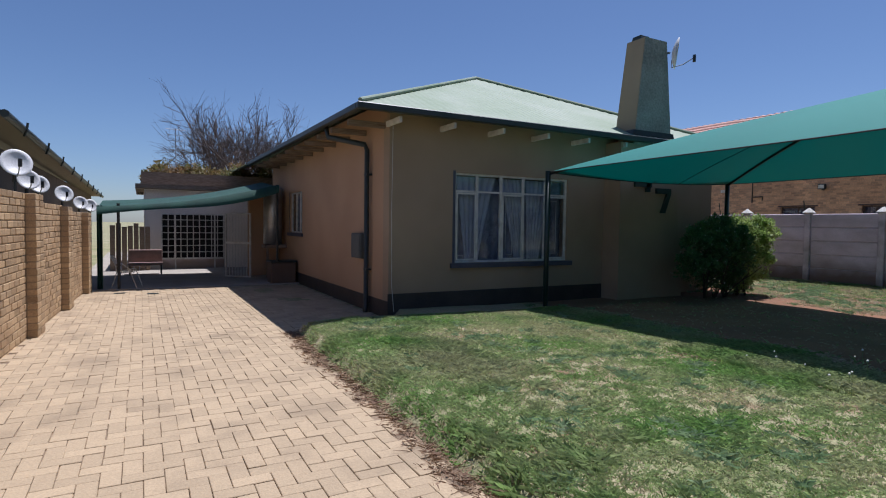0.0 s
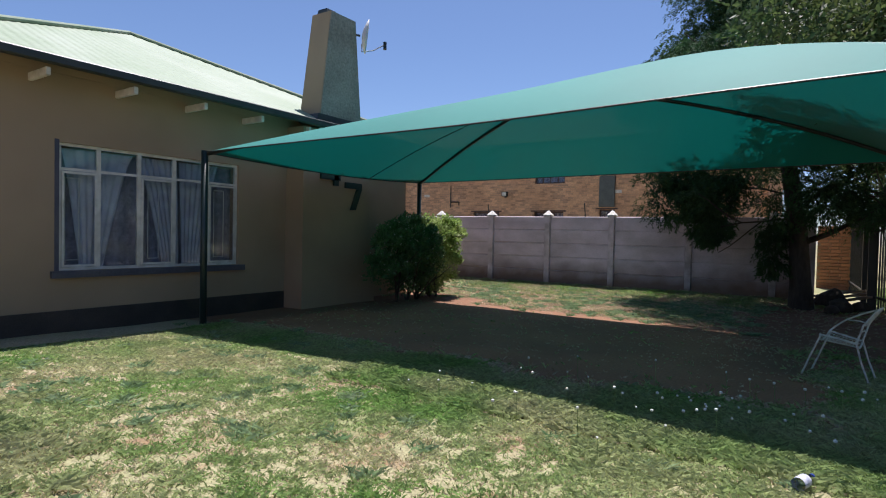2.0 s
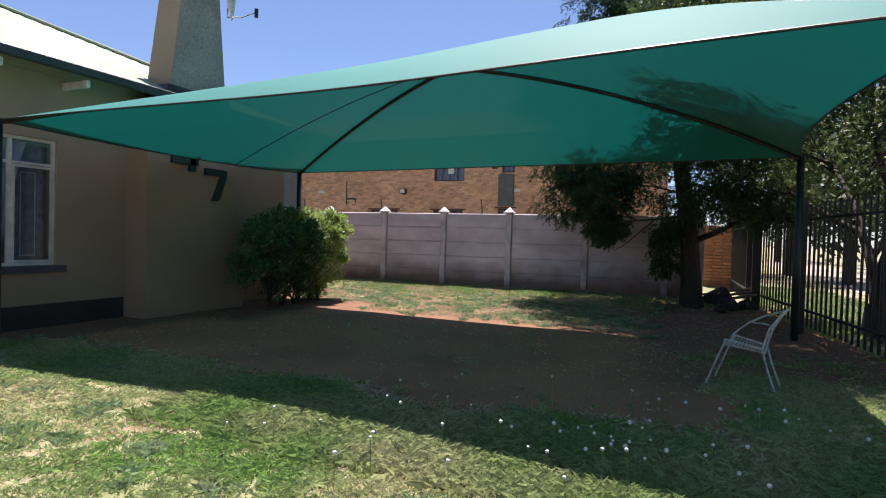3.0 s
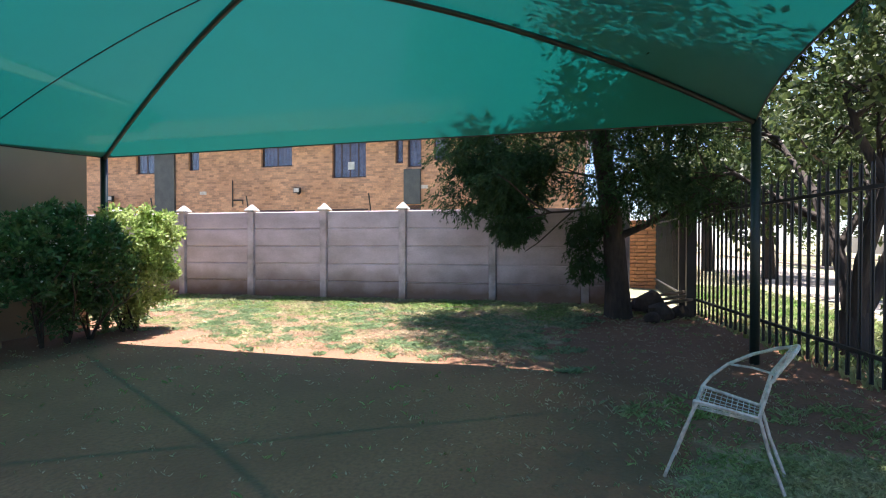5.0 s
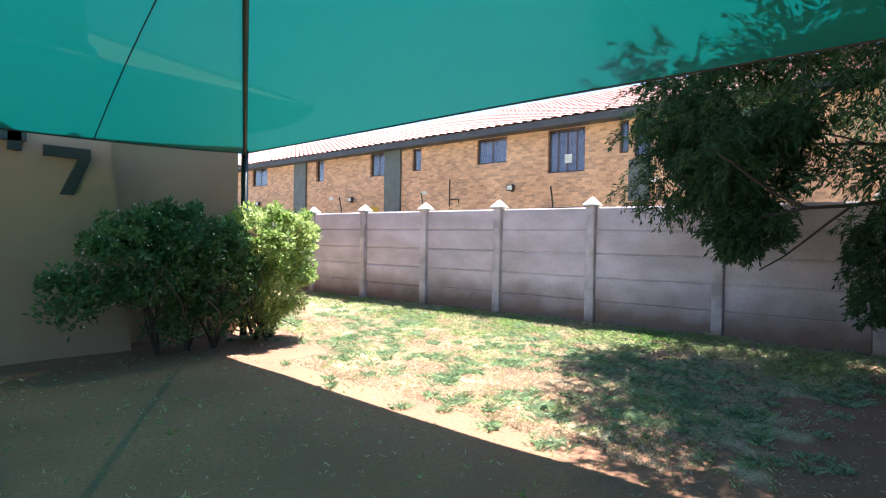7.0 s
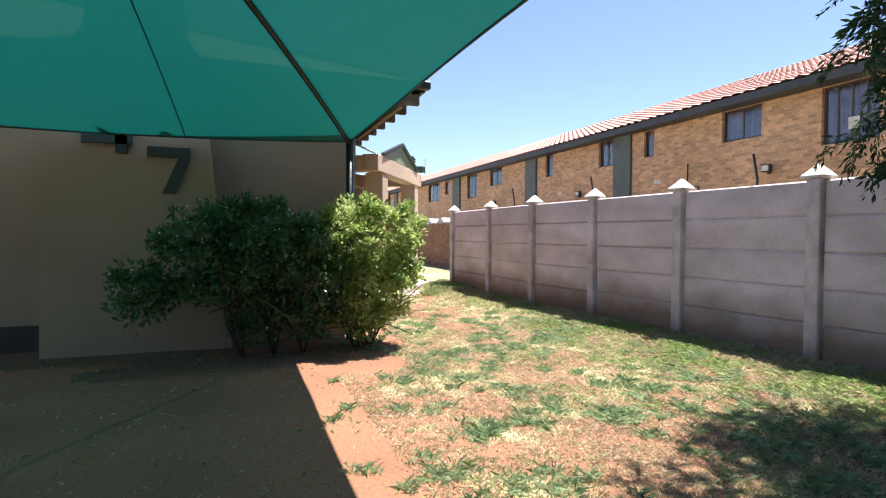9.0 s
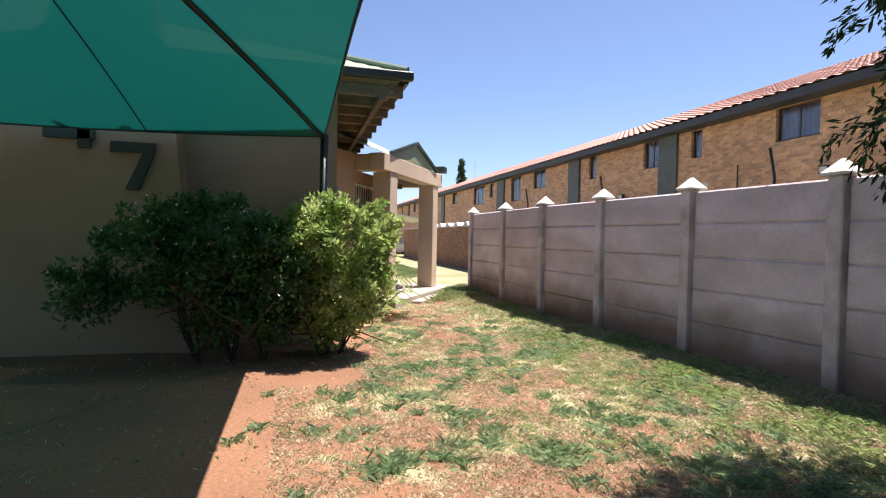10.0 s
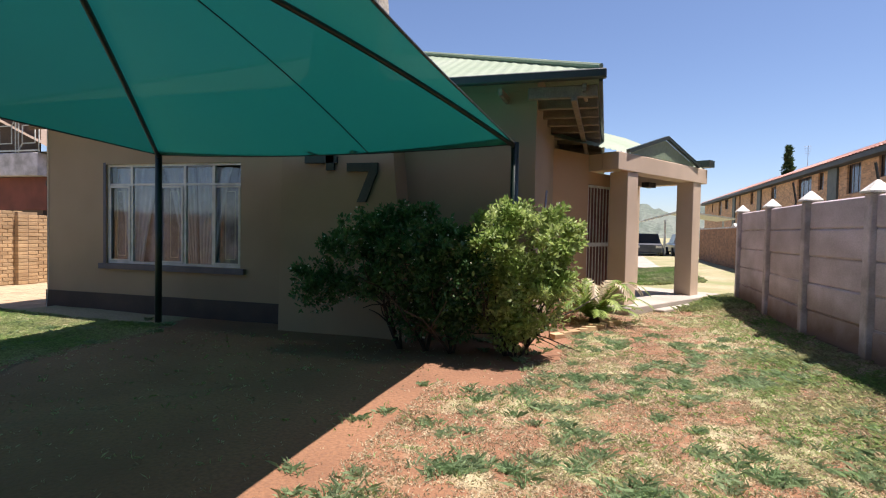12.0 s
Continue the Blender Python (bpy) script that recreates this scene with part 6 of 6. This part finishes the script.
def grass_mesh(name, pts, hts, width, mat, per=3, lean=0.5):
    n = len(pts) * per
    base = np.repeat(pts, per, 0) + np.concatenate([rng.normal(size=(n, 2)) * 0.012, np.zeros((n, 1))], 1)
    h = np.repeat(hts, per) * rng.uniform(0.6, 1.2, n)
    a = rng.uniform(0, 2 * math.pi, n)
    w = width * rng.uniform(0.7, 1.3, n)
    side = np.stack([np.cos(a) * w, np.sin(a) * w, np.zeros(n)], 1)
    b = rng.uniform(0, 2 * math.pi, n)
    tilt = np.stack([np.cos(b), np.sin(b), np.zeros(n)], 1) * (h * lean * rng.uniform(0.2, 1.6, n))[:, None]
    up = np.stack([np.zeros(n), np.zeros(n), h], 1)
    v = np.stack([base - side, base + side, base + tilt * 0.45 + up * 0.7 + side * 0.7, base + tilt * 1.3 + up * 0.95], 1).reshape(-1, 3)
    me = bpy.data.meshes.new(name)
    me.vertices.add(4 * n)
    me.vertices.foreach_set("co", v.ravel())
    me.loops.add(4 * n)
    me.loops.foreach_set("vertex_index", np.arange(4 * n))
    me.polygons.add(n)
    me.polygons.foreach_set("loop_start", np.arange(0, 4 * n, 4))
    me.polygons.foreach_set("loop_total", np.full(n, 4))
    me.update()
    me.materials.append(mat)
    return me


def lawn_points(count, bias):
    out, hts = [], []
    while len(out) < count:
        x, y = rng.uniform(2.45, 16.1), rng.uniform(-1.6, 8.3)
        if x > 11.8 and rng.uniform() < 0.25:
            y = rng.uniform(3, 14)
            x = rng.uniform(12.6, 15.6)
        if x > wall_x(y) - 0.06 or y < fence_y(x) or (y > 7.7 and x < 12.5):
            continue
        if x < 2.74 + 0.02 * y + 0.16 * noise.noise(Vector((y * 2.2, 0, 5))) + 0.05 * math.sin(y * 9):
            continue
        b = bareness(x, y)
        patch = noise.noise(Vector((x * 0.9, y * 0.9, 7))) * 0.5 + 0.5 * noise.noise(Vector((x * 3.1, y * 3.1, 2)))
        if bias == "green":
            keep = max(0.02, 1.0 - 1.35 * b + 0.55 * patch)
            if b > 0.85:
                keep = 0.004
            elif 11.5 < x:
                keep *= 0.24 + 0.4 * smooth_step(14.2, 15.1, x)
        else:
            keep = 0.3 + 0.9 * b - 0.5 * patch if b < 0.8 else 0.015
            if x > 11.6 and b < 0.8:
                keep += 0.7
            if x < 8.2:
                keep *= 0.62
            if x > 9 and y < 2.3:
                keep = 0.04
        keep *= max(0.1, 0.75 + 1.5 * noise.noise(Vector((x * 8.0, y * 8.0, 13))))
        if rng.uniform() > keep:
            continue
        out.append((x, y, height(x, y) - 0.004))
        tall = 0.026 + 0.032 * max(0, patch)
        if 6.3 < x < 8.0 and y < 4.5:
            tall += 0.035
        if x < 5.6:
            tall += 0.022 * smooth_step(5.6, 4.0, x) * smooth_step(-0.1, 0.35, patch)
        if x > 14.3:
            tall += 0.018 * smooth_step(14.3, 15.2, x)
        hts.append(tall)
    return np.array(out), np.array(hts)


p, h = lawn_points(130000, "green")
tagged(new("grass", grass_mesh("grass", p, h, 0.0040, GRASS, 3, 0.95)), "short coarse green lawn grass", "grass", kind="stuff")
p, h = lawn_points(100000, "dry")
tagged(new("dry_grass", grass_mesh("dry_grass", p, h * 0.65, 0.0036, DRY_GRASS, 3, 1.0)), "dry straw-coloured lawn grass", "grass", kind="stuff")
# tufts
tp = []
while len(tp) < 260:
    x, y = (rng.uniform(2.9, 8.0), rng.uniform(-0.3, 8.0)) if len(tp) % 3 == 0 else (rng.uniform(11.4, 15.3), rng.uniform(1.6, 9.5))
    if 8.2 < x < 11.5 or y < fence_y(x) + 0.2:
        continue
    tp.append((x, y))
tufts = []
for x, y in tp:
    size = rng.uniform(0.015, 0.06)
    for _ in range(int(8 + 260 * size)):
        q, r = x + rng.normal() * size, y + rng.normal() * size
        tufts.append((q, r, height(q, r) - 0.004))
tufts = np.array(tufts)
tagged(new("weed_tufts", grass_mesh("weed_tufts", tufts, np.full(len(tufts), 0.046), 0.0042, WEED, 3, 0.95)), "broad-leaved weed tufts in the lawn", "weeds", kind="stuff")
# flat rosettes of broad strap leaves
rosettes = []
while len(rosettes) < 2300:
    x, y = (rng.uniform(11.5, 15.3), rng.uniform(1.5, 9.0)) if rng.uniform() < 0.75 else (rng.uniform(2.9, 7.2), rng.uniform(0.2, 7.6))
    if noise.noise(Vector((x * 0.8, y * 0.8, 11))) < -0.05 or y > 5.5 and x < 12.6 and x > 9 or y < fence_y(x) + 0.2:
        continue
    wide = rng.uniform(0.02, 0.075)
    for _ in range(int(rng.integers(3, 16))):
        q, r = x + rng.normal() * wide, y + rng.normal() * wide
        rosettes.append((q, r, height(q, r) - 0.003))
rosettes = np.array(rosettes)
tagged(new("weed_rosettes", grass_mesh("weed_rosettes", rosettes, np.full(len(rosettes), 0.042), 0.0052, WEED, 6, 1.3)), "flat rosettes of broad strap-leaved weeds", "weeds", kind="stuff")
rear = np.array([(x, y, height(x, y)) for x, y in zip(rng.uniform(13.6, 15.7, 18000), rng.uniform(12.0, 23.5, 18000)) if 0.856 * (x - 13.354) - 0.517 * (y - 11.285) > 0.5 or y > 17.3])
tagged(new("rear_grass", grass_mesh("rear_grass", rear, np.full(len(rear), 0.09), 0.005, GRASS, 3, 0.9)), "longer green grass beside the drive", "grass", kind="stuff")
verge = []
for _ in range(9000):
    x = rng.uniform(-2, 22)
    y = fence_y(x) - rng.uniform(0.1, 2.4)
    verge.append((x, y, 0.0))
verge = np.array(verge)
tagged(new("verge_grass", grass_mesh("verge_grass", verge, np.full(len(verge), 0.11), 0.012, GRASS)), "longer grass on the street verge", "grass", kind="stuff")
for k in range(60):
    x = rng.uniform(5.9, 8.0)
    y = 0.6 + (7.9 - x) * 1.3 + rng.normal() * 0.5 if k % 3 else rng.uniform(0.4, 3.6)
    g0 = height(x, y)
    hh = rng.uniform(0.12, 0.24)
    d = thing("lawn_daisy", "small white clover-like flower on a thin stalk", "flower", (x, y, g0), group="lawn flowers")
    part("stalk", tube(bmesh.new(), [(0, 0, -0.01), (0.01, 0.005, hh * 0.6), (0.015, 0.01, hh)], 0.0022, 3, ends=False), GRASS, d)
    bm = bmesh.new()
    bmesh.ops.create_icosphere(bm, subdivisions=1, radius=rng.uniform(0.008, 0.013), matrix=Matrix.Translation((0.015, 0.01, hh)))
    part("flower_head", bm, FLOWER, d)

# roots and dry litter along the paving edge
lit = []
for _ in range(2600):
    y = rng.uniform(-1.5, 7.9)
    x = 2.76 + 0.02 * y + 0.10 * noise.noise(Vector((y * 1.7, 3, 0))) + rng.normal() * 0.06
    lit.append((x, y, max(height(x, y), -0.108)))
lit = np.array(lit)
tagged(new("dry_litter", grass_mesh("dry_litter", lit, np.full(len(lit), 0.02), 0.004, material("brown dry roots", (0.22, 0.13, 0.08), (0.32, 0.22, 0.13), scale=9), 2, 3.0)), "brown dry roots along the paving edge", "litter", kind="stuff")

# ---- paving ----
single("paving_bed", boxes((-0.25, -6.0, -0.3, 2.86, 13.95, -0.118)), JOINT, "sandy bed under the paving", "paving bed", kind="structure")
single("paving_bed", boxes((2.86, 7.75, -0.3, 4.56, 13.95, -0.118)), JOINT, "sandy bed under the paving", "paving bed", kind="structure")
paving = thing("paving", "sandy clay brick pavers laid in herringbone", "paving", (1.2, 4, -0.118), kind="structure")
PW = 0.111


def paver_mesh(w, l):
    return mesh_of("paver", boxes((-w / 2 + 0.002, -l / 2 + 0.002, -0.03, w / 2 - 0.002, l / 2 - 0.002, 0.012), bevel=0.0035), PAVER)


paver_me = (paver_mesh(PW, 2 * PW), paver_mesh(2 * PW, PW))
near, rest = ([], []), ([], [])
rp = random.Random(12)
for i in range(43):
    for j in range(-53, 125):
        m = (i - j) % 4
        if m not in (0, 3):
            continue
        flat = 1 if m == 0 else 0
        x = -0.18 + PW * (i + (1.0 if flat else 0.5))
        y = PW * (j + (0.5 if flat else 1.0))
        if y > 13.85 or y < -5.9 or x > 4.5:
            continue
        if x > 2.72 + 0.02 * y + 0.10 * noise.noise(Vector((y * 1.7, 3, 0))) and y < 7.9:
            continue
        (near if 2.3 < y < 4.4 else rest)[flat].append((x, y, rp.uniform(-0.003, 0.003)))
for flat in (0, 1):
    for x, y, z in near[flat]:
        ob = new("paver", paver_me[flat])
        ob.parent = paving
        ob.matrix_basis = paving.matrix_basis.inverted() @ pose(x, y, -0.118 + z, rp.uniform(-0.7, 0.7), rp.uniform(-0.7, 0.7), rp.uniform(-0.8, 0.8))
    joined([(x - 1.2, y - 4, z) for x, y, z in rest[flat]], paver_me[flat], "pavers", paving, PAVER)
